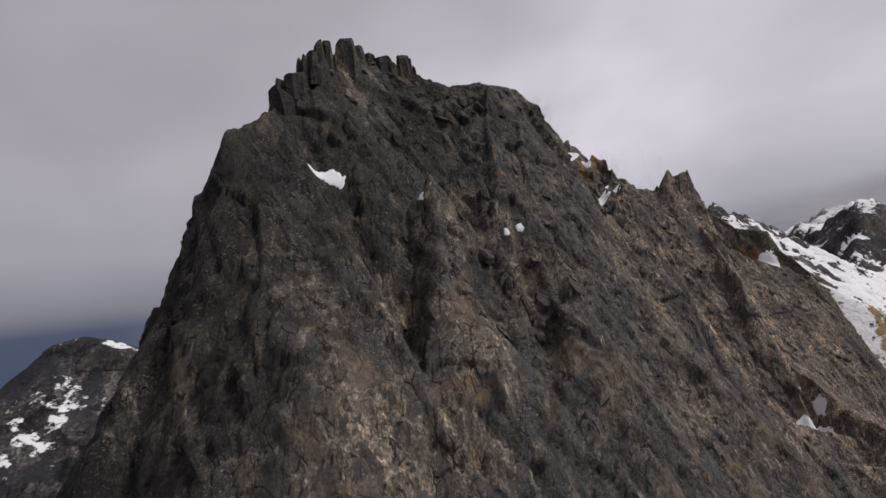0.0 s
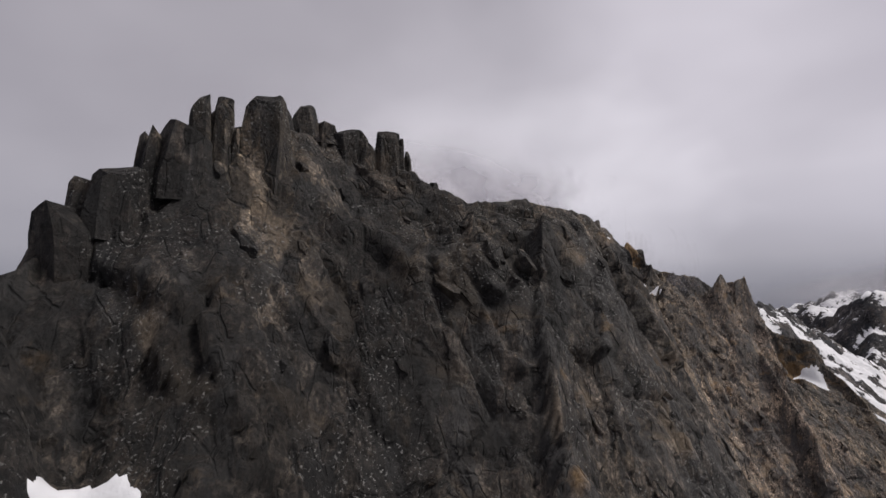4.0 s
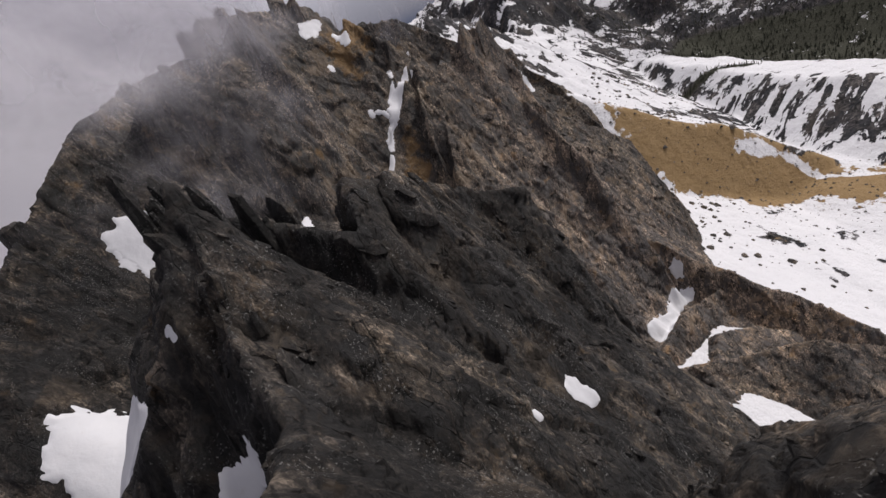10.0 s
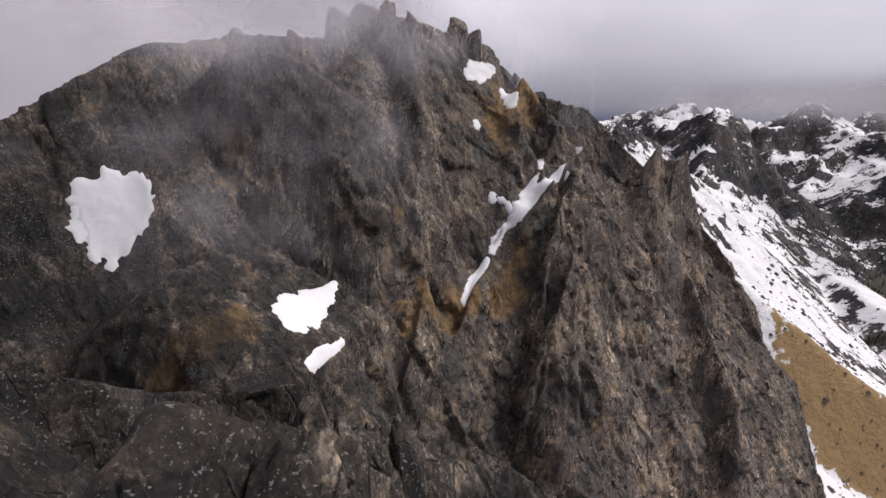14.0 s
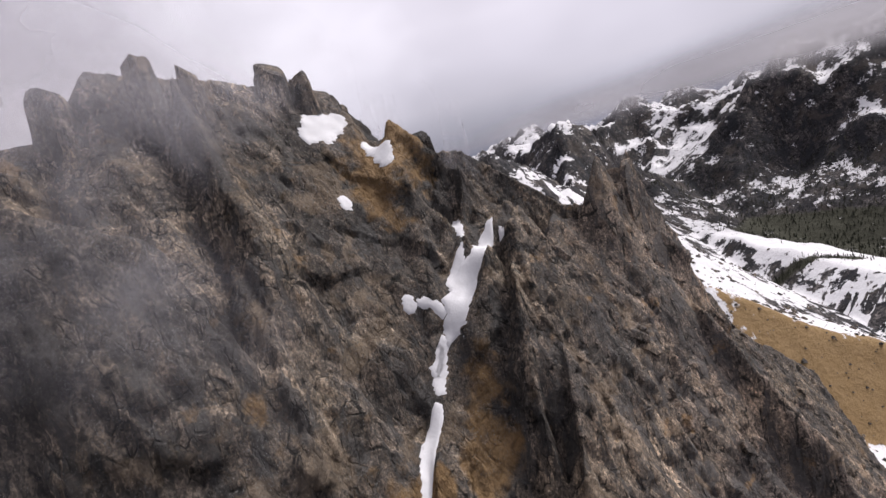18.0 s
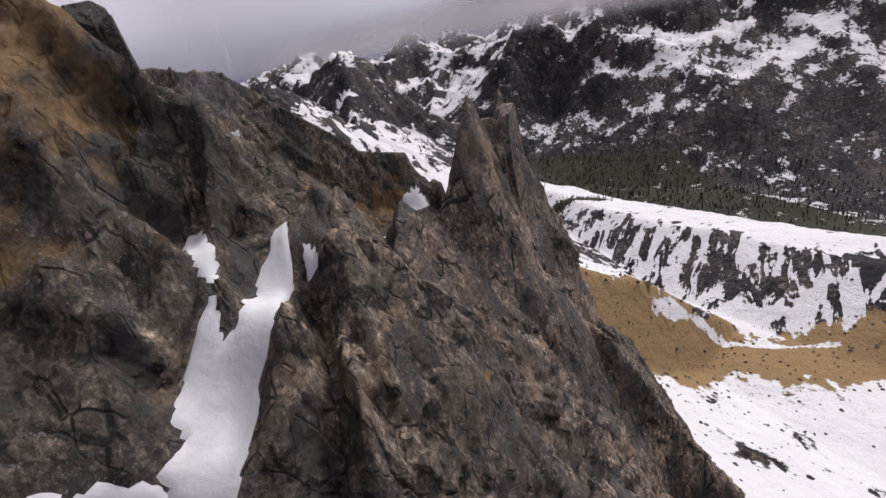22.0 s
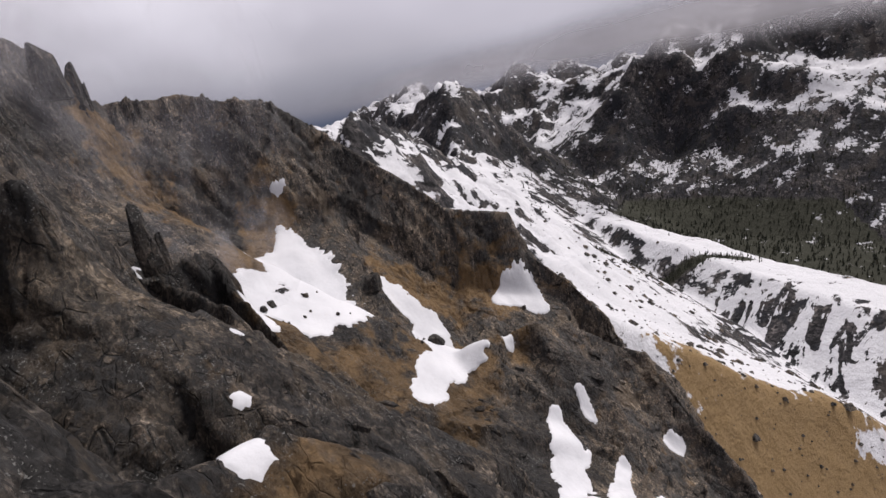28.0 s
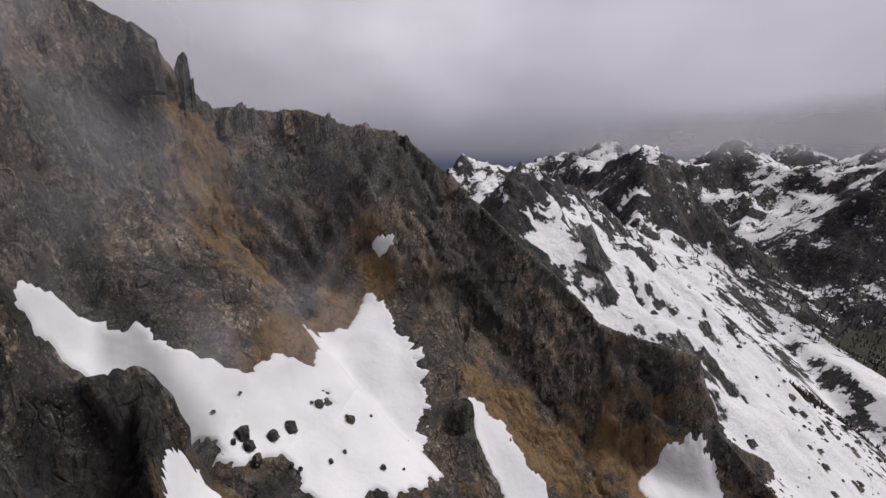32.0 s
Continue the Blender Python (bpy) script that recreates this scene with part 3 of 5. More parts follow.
def snow_material():
    mat, add, shader = material("old_snow")
    co = add("ShaderNodeNewGeometry").outputs["Position"]
    broad = add("ShaderNodeTexNoise", Vector=co, Scale=0.05, Detail=5.0, Roughness=0.6).outputs["Fac"]
    base = ramp(add, broad, [(0.35, (0.52, 0.525, 0.55)), (0.55, (0.60, 0.605, 0.63)), (0.75, (0.66, 0.66, 0.68))])
    dirt = add("ShaderNodeTexNoise", Vector=co, Scale=0.5, Detail=7.0, Roughness=0.7).outputs["Fac"]
    base = mixed(add, ramp(add, dirt, [(0.60, (0, 0, 0)), (0.78, (0.35, 0.35, 0.35))]), base, (0.45, 0.40, 0.35))
    joined(shader, "Base Color", base)
    shader.inputs["Roughness"].default_value = 0.6
    shader.inputs["Specular IOR Level"].default_value = 0.25
    fine = add("ShaderNodeTexNoise", Vector=co, Scale=0.35, Detail=6.0, Roughness=0.55).outputs["Fac"]
    joined(shader, "Normal", add("ShaderNodeBump", Strength=0.4, Distance=0.6, Height=fine).outputs["Normal"])
    return mat


def ground_material():
    """Slopes beyond the massif: rock, snow lying where it is less steep, ochre scree and dark forest floor."""
    mat, add, shader = material("mountain_ground")
    co = add("ShaderNodeNewGeometry").outputs["Position"]
    base, fine, tall = rock_colour(add, co, 0.22)
    # cloud shadow on the far slopes is put into their rock colour, dark and bluish
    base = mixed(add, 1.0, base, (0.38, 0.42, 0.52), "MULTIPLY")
    def zone(name):
        return add("ShaderNodeAttribute", {"attribute_name": name}).outputs["Fac"]
    tex = add("ShaderNodeTexNoise", Vector=co, Scale=0.022, Detail=9.0, Roughness=0.66).outputs["Fac"]
    spot = add("ShaderNodeTexNoise", Vector=co, Scale=0.12, Detail=5.0, Roughness=0.6).outputs["Fac"]
    grit = add("ShaderNodeTexNoise", Vector=co, Scale=0.8, Detail=4.0, Roughness=0.7).outputs["Fac"]
    scree = mixed(add, grit, (0.13, 0.082, 0.036), (0.30, 0.205, 0.10))
    scree = mixed(add, ramp(add, spot, [(0.35, (0, 0, 0)), (0.7, (0.7, 0.7, 0.7))]), scree, (0.24, 0.165, 0.085))
    edge = math_node(add, "SUBTRACT", zone("scree"), math_node(add, "MULTIPLY", math_node(add, "SUBTRACT", tex, 0.5), 2.2))
    base = mixed(add, ramp(add, edge, [(0.46, (0, 0, 0)), (0.54, (1, 1, 1))]), base, scree)
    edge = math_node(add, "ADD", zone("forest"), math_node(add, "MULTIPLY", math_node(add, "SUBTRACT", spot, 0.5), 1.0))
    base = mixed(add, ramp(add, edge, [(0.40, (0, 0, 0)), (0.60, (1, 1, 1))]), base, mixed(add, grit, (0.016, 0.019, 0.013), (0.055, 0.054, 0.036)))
    snow_at = math_node(add, "ADD", zone("snow"), math_node(add, "MULTIPLY", math_node(add, "SUBTRACT", tex, 0.5), 1.5))
    snow_at = math_node(add, "ADD", snow_at, math_node(add, "MULTIPLY", math_node(add, "SUBTRACT", spot, 0.5), math_node(add, "ADD", math_node(add, "MULTIPLY", zone("broken"), 0.5), 0.55)))
    # rock ribs that run down the bench under the snow
    slant = add("ShaderNodeMapping", Vector=co, Rotation=(0.0, 0.0, 0.72), Scale=(0.016, 0.055, 0.02)).outputs["Vector"]
    rib = add("ShaderNodeTexNoise", Vector=slant, Scale=1.0, Detail=5.0, Roughness=0.6, Distortion=0.8).outputs["Fac"]
    snow_at = math_node(add, "ADD", snow_at, math_node(add, "MULTIPLY", math_node(add, "SUBTRACT", rib, 0.5), math_node(add, "MULTIPLY", zone("broken"), 4.2)))
    base = mixed(add, ramp(add, snow_at, [(0.475, (0, 0, 0)), (0.525, (1, 1, 1))]), base, mixed(add, tex, (0.54, 0.545, 0.57), (0.66, 0.66, 0.68)))
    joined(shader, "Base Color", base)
    shader.inputs["Roughness"].default_value = 0.85
    shader.inputs["Specular IOR Level"].default_value = 0.2
    rough = add("ShaderNodeTexNoise", Vector=co, Scale=0.05, Detail=9.0, Roughness=0.65).outputs["Fac"]
    joined(shader, "Normal", add("ShaderNodeBump", Strength=0.8, Distance=6.0, Height=rough).outputs["Normal"])
    return mat


ROCK, SNOW, GROUND = rock_material(), snow_material(), ground_material()


def sheet_mesh(name, points, mat, keep=None, smooth=False, **fields):
    """A mesh from a lattice of points (rows, columns, 3); keep says which quads stay."""
    rows, cols = points.shape[:2]
    index = np.arange(rows * cols).reshape(rows, cols)
    quads = np.stack([index[:-1, :-1], index[:-1, 1:], index[1:, 1:], index[1:, :-1]], -1).reshape(-1, 4)
    used = np.ones(rows * cols, bool)
    if keep is not None:
        quads = quads[keep.ravel()]
        used[:] = False
        used[quads.ravel()] = True
    renumber = np.cumsum(used) - 1
    quads = renumber[quads]
    flat = points.reshape(-1, 3)[used]
    mesh = bpy.data.meshes.new(name)
    mesh.vertices.add(len(flat))
    mesh.vertices.foreach_set("co", flat.astype(np.float32).ravel())
    mesh.loops.add(quads.size)
    mesh.loops.foreach_set("vertex_index", quads.astype(np.int32).ravel())
    mesh.polygons.add(len(quads))
    mesh.polygons.foreach_set("loop_start", np.arange(0, quads.size, 4, dtype=np.int32))
    mesh.polygons.foreach_set("loop_total", np.full(len(quads), 4, np.int32))
    if smooth:
        mesh.polygons.foreach_set("use_smooth", np.ones(len(quads), bool))
    for key, values in fields.items():
        layer = mesh.attributes.new(key, "FLOAT", "POINT")
        layer.data.foreach_set("value", values.ravel()[used].astype(np.float32))
    mesh.update(calc_edges=True)
    mesh.materials.append(mat)
    return mesh


def blurred(a, times):
    for _ in range(times):
        b = np.pad(a, ((1, 1), (1, 1)) + ((0, 0),) * (a.ndim - 2), mode="edge")
        a = (b[:-2, 1:-1] + b[2:, 1:-1] + b[1:-1, :-2] + b[1:-1, 2:] + 2 * b[1:-1, 1:-1]) / 6
    return a


def near_line(x, y, line):
    """How far (x, y) lies from a line of points."""
    best = np.full(np.shape(x), 1e9)
    for (ax, ay), (bx, by) in zip(line, line[1:]):
        ux, uy = bx - ax, by - ay
        t = np.clip(((x - ax) * ux + (y - ay) * uy) / max(ux * ux + uy * uy, 1e-6), 0, 1)
        best = np.minimum(best, np.hypot(x - ax - t * ux, y - ay - t * uy))
    return best


# ---- the massif: a lattice that crowds its rows on the steep faces ----
S0, S1, C0, C1 = -130.0, 690.0, -255.0, 165.0
STEP, COLS = 0.68, 900


def lattice():
    s = np.arange(S0, S1 + 0.1, STEP)
    coarse_s, coarse_c = np.arange(S0, S1 + 5, 5.0), np.arange(C0, C1 + 1, 2.0)
    cs, cc = np.meshgrid(coarse_s, coarse_c, indexing="ij")
    h = blurred(ground_height(cs * AX + cc * AY, 150 + cs * AY - cc * AX), 2)
    slope = np.abs(np.gradient(h, 2.0, axis=1))
    weight = np.sqrt(1 + np.minimum(slope, 4.0) ** 2) * np.interp(coarse_c, [C0, -150, -90, -40, 120, C1], [0.2, 0.4, 0.7, 1.0, 1.0, 0.6])[None, :]
    weight = blurred(weight, 5)
    total = np.cumsum(weight, axis=1)
    total = (total - total[:, :1]) / (total[:, -1:] - total[:, :1])
    cols = np.array([np.interp(np.linspace(0, 1, COLS), row, coarse_c) for row in total])
    at = np.clip((s - S0) / 5.0, 0, len(coarse_s) - 1.001)
    low, part = at.astype(int), (at % 1)[:, None]
    c = cols[low] * (1 - part) + cols[low + 1] * part
    ss = np.repeat(s[:, None], COLS, axis=1)
    return ss, c


def massif():
    s, c = lattice()
    wob = fbm(s, c, s * 0, 34.0, 3, 11)
    wob2 = fbm(s, c, s * 0, 30.0, 3, 21)
    x, y = s * AX + c * AY, 150 + s * AY - c * AX
    inside = np.minimum(np.minimum(s - S0, S1 - s), np.minimum(c - C0, C1 - c))
    fade = np.clip(inside / 18, 0, 1)
    rock, land = rock_height(x + 2.2 * wob * fade, y + 2.2 * wob2 * fade), land_height(x, y)
    z = np.maximum(rock, land - 9)
    points = np.stack([x, y, z], -1)
    points[..., 2] = blurred(points[..., 2], 1)
    # normals of the smooth form, along which the jointed blocks stand out
    ds, dc = np.gradient(points, axis=0), np.gradient(points, axis=1)
    normal = np.cross(ds, dc)
    normal *= np.sign(normal[..., 2:3])
    normal /= np.linalg.norm(normal, axis=-1, keepdims=True) + 1e-9
    normal = blurred(normal, 8)
    steep = np.clip(1.35 - normal[..., 2], 0.6, 1)
    # joints dip east; the cells stand long and steep along them
    bx, by, bz = x + 0.45 * z, y - 0.15 * z, z
    warp = fbm(x, y, z, 16.0, 2, 51)
    bx, by = bx + 1.0 * warp, by + 1.0 * fbm(x, y, z, 16.0, 2, 57)
    flute = fbm(bx, by, 0.22 * z, 30.0, 4, 61, 0.5, True)
    big, joint = blocks(bx, by, bz, 18.0, 3, (0.8, 1.0, 2.4), 1.0)
    mid, joint2 = blocks(bx, by, bz, 6.5, 5, (0.8, 1.0, 1.8), 1.1)
    small, joint3 = blocks(bx, by, bz, 2.7, 9, (0.9, 1.0, 1.5), 1.2)
    rough = fbm(x, y, z, 6.0, 4, 31)
    push = 0.25 * (flute + 0.1) + 0.8 * big - 0.6 * np.clip(1 - joint / 0.03, 0, 1) + 0.45 * mid - 0.4 * np.clip(1 - joint2 / 0.05, 0, 1) + 0.26 * small - 0.15 * np.clip(1 - joint3 / 0.08, 0, 1) + 0.05 * rough
    # the pillar stands in smooth upright walls
    calm = 1 - 0.65 * np.clip(1.6 - near_line(x, y, [(190, 423), (216, 418), (218, 395)]) / 9, 0, 1)
    points += normal * (push * fade * steep * calm)[..., None]
    return points, s, c


POINTS, GRID_S, GRID_C = massif()


OCHRE_LINES = [([(88, 393), (116, 402)], 4), ([(24, 350), (40, 362)], 5), ([(128, 402), (137, 407)], 6), ([(138, 440), (152, 444)], 8), ([(262, 556), (290, 560), (312, 566), (330, 572)], 17), ([(295, 540), (320, 556)], 10),
               ([(262, 600), (290, 640), (300, 640)], 9), ([(255, 655), (262, 640)], 12), ([(330, 610), (362, 598), (380, 588)], 12), ([(215, 480), (232, 492)], 8), ([(345, 560), (372, 556)], 9)]
ochre = 0.14 + 0 * GRID_S
for line, wide in OCHRE_LINES:
    ochre = np.maximum(ochre, np.clip(1.5 - near_line(POINTS[..., 0], POINTS[..., 1], line) / wide, 0, 1))


# ---- snow lying on the rock: the rock is worn even under it ----
def spine_field(points, spine):
    """1 on the spine, 0 at its half-width, below 0 outside."""
    best = np.full(points.shape[:2], -9.0)
    x, y, z = points[..., 0], points[..., 1], points[..., 2]
    if len(spine) == 1:
        spine = [spine[0], (spine[0][0] + 0.3, *spine[0][1:])]
    for (ax, ay, az, aw), (bx, by, bz, bw) in zip(spine, spine[1:]):
        ux, uy, uz = bx - ax, by - ay, 0.6 * (bz - az)
        t = np.clip(((x - ax) * ux + (y - ay) * uy + 0.6 * (z - az) * uz) / (ux * ux + uy * uy + uz * uz + 1e-6), 0, 1)
        d = np.sqrt((x - ax - t * ux) ** 2 + (y - ay - t * uy) ** 2 + (0.6 * (z - az) - t * uz) ** 2)
        best = np.maximum(best, 1 - d / (aw + t * (bw - aw)))
    return best


def facing(points):
    normal = np.cross(np.gradient(points, axis=0), np.gradient(points, axis=1))
    normal *= np.sign(normal[..., 2:3])
    return normal / (np.linalg.norm(normal, axis=-1, keepdims=True) + 1e-9)


def largest_piece(mask):
    """Only the largest connected piece of a mask of lattice cells."""
    label = np.where(mask, np.arange(1, mask.size + 1).reshape(mask.shape), 0)
    while True:
        p = np.pad(label, 1)
        best = np.where(mask, np.maximum.reduce([label, p[:-2, 1:-1], p[2:, 1:-1], p[1:-1, :-2], p[1:-1, 2:]]), 0)
        if (best == label).all():
            break
        label = best
    ids, counts = np.unique(label[label > 0], return_counts=True)
    return label == ids[np.argmax(counts)] if len(ids) else mask


SNOWS = []


def on_rock(x, y, z, w):
    """The place on the rock face that lies nearest."""
    s, c = x * AX + (y - 150) * AY, x * AY - (y - 150) * AX
    row = int(np.clip(round((s - S0) / STEP), 12, POINTS.shape[0] - 13))
    block = POINTS[row - 12:row + 13]
    near = np.argmin((block[..., 0] - x) ** 2 + (block[..., 1] - y) ** 2 + (block[..., 2] - z) ** 2)
    return (*block.reshape(-1, 3)[near], w)


def snow_patch(spine, label):
    spine = [on_rock(x, y, z, max(w, 1.0)) for x, y, z, w in spine]
    wide = max(p[3] for p in spine)
    lo, hi = np.min(spine, axis=0)[:3] - 2.0 * wide - 5, np.max(spine, axis=0)[:3] + 2.0 * wide + 5
    inside = ((POINTS[..., 0] > lo[0]) & (POINTS[..., 0] < hi[0]) & (POINTS[..., 1] > lo[1]) & (POINTS[..., 1] < hi[1]))
    rows, cols = np.where(inside.any(1))[0], np.where(inside.any(0))[0]
    if not len(rows):
        return
    view = (slice(rows[0], rows[-1] + 1), slice(cols[0], cols[-1] + 1))
    block = POINTS[view]
    soft = blurred(block, 16 if wide < 2.5 else 9 if wide < 6 else 24)
    field = spine_field(soft, spine)
    even = np.clip((field + 0.75) / 0.55, 0, 1)[..., None]
    POINTS[view] = block * (1 - even) + soft * even
    SNOWS.append((view, spine, wide, label))


def snow_meshes():
    for view, spine, wide, label in SNOWS:
        block = POINTS[view]
        size = min(max(1.5, 0.6 * wide), 4.5)
        edge = spine_field(block, spine) + min(0.30, 0.12 + 0.03 * wide) * fbm(block[..., 0], block[..., 1], block[..., 2], size, 4, 71, 0.55)
        lift = np.clip((edge + 0.03) * (1.5 + 0.8 * wide), -0.5, min(0.35, 0.14 + 0.03 * wide))
        top = block + blurred(facing(block), 3) * lift[..., None]
        near = edge > -0.2
        keep = largest_piece(near[:-1, :-1] | near[1:, :-1] | near[:-1, 1:] | near[1:, 1:])
        if keep.any():
            tagged(new("snow_patch", sheet_mesh("snow_patch", top, SNOW, keep=keep, smooth=True)), label, "snow", "snow patches on the rock")


snow_patch([(-31.5, 127, 37.4, 0.8), (-28.6, 127.9, 36.4, 1.4), (-26.8, 128.1, 34.9, 2.2), (-25.2, 128.8, 33.6, 1.6)], "small snow patch on a rock ledge")
snow_patch([(-5.3, 139.2, 28.5, 0.8), (-4.4, 131.6, 27.8, 0.9), (-3.6, 130.5, 26.6, 0.8)], "small snow patch on a rock ledge")
snow_patch([(18.8, 131.1, 15.6, 0.8)], "small snow patch on a rock ledge")
snow_patch([(22.6, 134, 16.1, 0.8)], "small snow patch on a rock ledge")
snow_patch([(162.5, 424.4, 78.6, 0.9), (157, 422.1, 75, 1.9), (151.4, 419.1, 72.1, 1.8), (148.1, 419.4, 68.1, 2.7), (143.6, 418.1, 64.4, 3.0), (139.5, 417.3, 60.7, 3.2), (136.3, 416.6, 57.6, 1.8), (134.8, 415.9, 55.8, 0.8)], "narrow forked snow strip down a rock gully")
snow_patch([(133.5, 415.4, 53.7, 0.9), (130.9, 414.1, 51.8, 1.5), (128.9, 413.4, 50.3, 1.6)], "thin snow thread at a gully foot")
snow_patch([(123.6, 409.7, 43, 1.2), (120.8, 409.6, 38.9, 1.3), (118.3, 408.7, 37, 1.1)], "thin snow thread at a gully foot")
snow_patch([(133.9, 415.8, 55.1, 1.2), (129.3, 413.3, 50.2, 1.5), (127.8, 412.5, 47.8, 1.6)], "thin snow thread at a gully foot")
snow_patch([(124.3, 409.9, 43.5, 1.2), (117.8, 407.8, 35.8, 1.7), (111.8, 404, 28.9, 1.3)], "thin snow thread at a gully foot")
snow_patch([(149.6, 422.4, 74.5, 0.8), (146.6, 421.1, 71.5, 1.3), (142.7, 420.1, 67.3, 1.6)], "narrow forked snow strip down a rock gully")
snow_patch([(129.8, 421.1, 66.7, 1.7)], "small old snow patch lying on rock")
snow_patch([(133, 421.4, 65.6, 0.8), (134.6, 419.4, 65.1, 0.8), (136, 418.3, 63, 1.7)], "small old snow patch lying on rock")
snow_patch([(154.1, 428.8, 79.4, 1.7), (152, 423.1, 80.3, 1), (151.5, 422.8, 79.1, 0.8)], "heart-shaped snow patch on steep rock")
snow_patch([(163.1, 420, 75.9, 0.8), (162.9, 419.7, 75.2, 0.8), (162.3, 419.3, 74.8, 0.8)], "small old snow patch lying on rock")
snow_patch([(141.8, 445.9, 106.9, 2.8), (140.3, 444.9, 105.7, 0.9)], "small old snow patch lying on rock")
snow_patch([(145.5, 441.9, 106.9, 1.9), (143.8, 442.8, 104.2, 2.7), (142.4, 443, 101.7, 1.1)], "small old snow patch lying on rock")
snow_patch([(126.6, 435.4, 94.4, 1.7)], "small old snow patch lying on rock")
snow_patch([(126, 447.1, 114.7, 2), (130.9, 448.8, 116.9, 4.3), (138.6, 451.6, 117.9, 1.6)], "small old snow patch lying on rock")
snow_patch([(142.1, 445.6, 106.7, 1.7), (144.3, 442.5, 104.2, 2.6), (143.6, 440.8, 101.7, 1.3)], "small old snow patch lying on rock")
snow_patch([(64, 395.6, 41, 1.2), (59.9, 386.4, 41, 3.5), (54, 377.1, 41.9, 6.6), (50.7, 371.7, 42.5, 5), (48, 372.7, 44.2, 2.8)], "rounded snow pocket behind a dark ridge")
snow_patch([(67, 373.7, 32.8, 0.9), (63.4, 368.7, 33.6, 1.4), (58.3, 361.6, 34.7, 1.8), (55.5, 357.1, 35.1, 1.7)], "rounded snow pocket behind a dark ridge")
snow_patch([(9.3, 397.7, 73.3, 3.8), (4.3, 394.4, 68.3, 8.4), (1, 392.6, 66, 5), (8.8, 394.1, 66.9, 4.2)], "small old snow patch lying on rock")
snow_patch([(-11.2, 276.7, 57.3, 2.7), (-19, 291.3, 48.7, 7.7), (-28, 315, 37, 10), (-34, 336, 32, 11)], "broad shaded snow couloir between ridges")
snow_patch([(3.8, 243.5, 58.6, 1.1), (0.1, 245.8, 53.2, 2.9), (-3.4, 245, 49.9, 2.3)], "broad shaded snow couloir between ridges")
snow_patch([(5.1, 396.2, 71.4, 3.4), (-0.9, 392.4, 65.2, 5.1)], "broad shaded snow couloir between ridges")
snow_patch([(1.7, 253.5, 77.1, 1.1), (1.2, 253.6, 75.5, 0.8)], "broad shaded snow couloir between ridges")
snow_patch([(58.8, 245.7, 17.6, 2.5), (61.3, 244, 14.5, 2.2)], "small old snow patch lying on rock")
snow_patch([(42.3, 234.6, 32.6, 1.2)], "small old snow patch lying on rock")
snow_patch([(198, 334, -110, 5.0), (208, 336, -114, 5.5), (219.8, 338.2, -118.5, 4.6), (237.6, 343.1, -116.5, 4.2), (249.7, 344.3, -121.4, 3.5)], "snow field on the lower flank")
snow_patch([(253.1, 351.6, -105.6, 4.3)], "snow field on the lower flank")
snow_patch([(299.4, 638.8, 53.2, 2.6), (298.9, 632.7, 48.6, 7.4), (292.8, 620.3, 37.8, 16), (289.3, 593.5, 31.4, 13.9), (299.4, 590.7, 24.2, 4.5), (289.3, 593.5, 31.4, 13.9), (276.7, 583.9, 30.8, 6.4), (270, 596.2, 42.4, 12.4), (256.8, 592.4, 45.7, 7.8), (232.9, 607.4, 57, 5.9), (225.7, 609.6, 64.6, 4.3), (221.2, 606.9, 70, 3)], "wide grey snow apron under a cirque wall")
snow_patch([(249.1, 559.3, 54.3, 3.5), (251.8, 559.3, 48.3, 3.6)], "wide grey snow apron under a cirque wall")
snow_patch([(323.1, 608.3, 22.6, 5), (330.2, 599.5, 10.6, 6.5), (331.4, 590.5, 0.7, 8.9), (323.7, 568, 0.8, 11.2), (305.2, 560.8, 3.4, 6.1), (294.4, 552.8, 2.5, 4.8)], "snow tongue between dark outcrops")
snow_patch([(348.8, 582.6, -10.6, 3.4), (343.2, 555.6, -2, 3)], "snow tongue between dark outcrops")
snow_patch([(375.7, 587.8, -3.3, 3.1), (392.5, 585, -2.2, 9.4), (390, 574.7, -9.4, 5.7)], "snow tongue between dark outcrops")
snow_patch([(227.6, 557.3, 74.3, 2.6), (228.8, 558, 70.6, 1.2)], "snow patch on a dark rock rib")
snow_patch([(233.9, 526.4, 60.8, 1.2)], "small old snow patch lying on rock")
snow_patch([(304.8, 645.3, 70.7, 2.4), (308.8, 645, 73.1, 1.3)], "small old snow patch lying on rock")
snow_patch([(226.3, 514.1, 53.9, 1.4)], "small old snow patch lying on rock")
snow_patch([(221.8, 493, 60.1, 2.9)], "small old snow patch lying on rock")
snow_patch([(235.5, 481.2, 38, 1.1)], "small old snow patch lying on rock")
snow_patch([(333.9, 531.3, -21, 2.5), (324, 519.3, -28, 6.6), (285.7, 487.9, -10.8, 8.1), (282.2, 482.2, -12.5, 5)], "snow tongue between dark outcrops")
snow_patch([(348.5, 529.1, -18.5, 2), (344.4, 522.6, -25.6, 2.5)], "snow tongue between dark outcrops")
snow_patch([(319.2, 498.2, -31.5, 5), (341, 508.8, -40, 2.3)], "snow tongue between dark outcrops")
snow_patch([(341.1, 493.8, -47.5, 3.6), (300.2, 473.6, -28.1, 2.9)], "snow tongue between dark outcrops")
snow_patch([(372.2, 502.2, -48.9, 4.1)], "snow tongue between dark outcrops")
snow_patch([(186.1, 504.8, 94.8, 1.5), (188.4, 503.1, 94, 1.3)], "small old snow patch lying on rock")
snow_meshes()

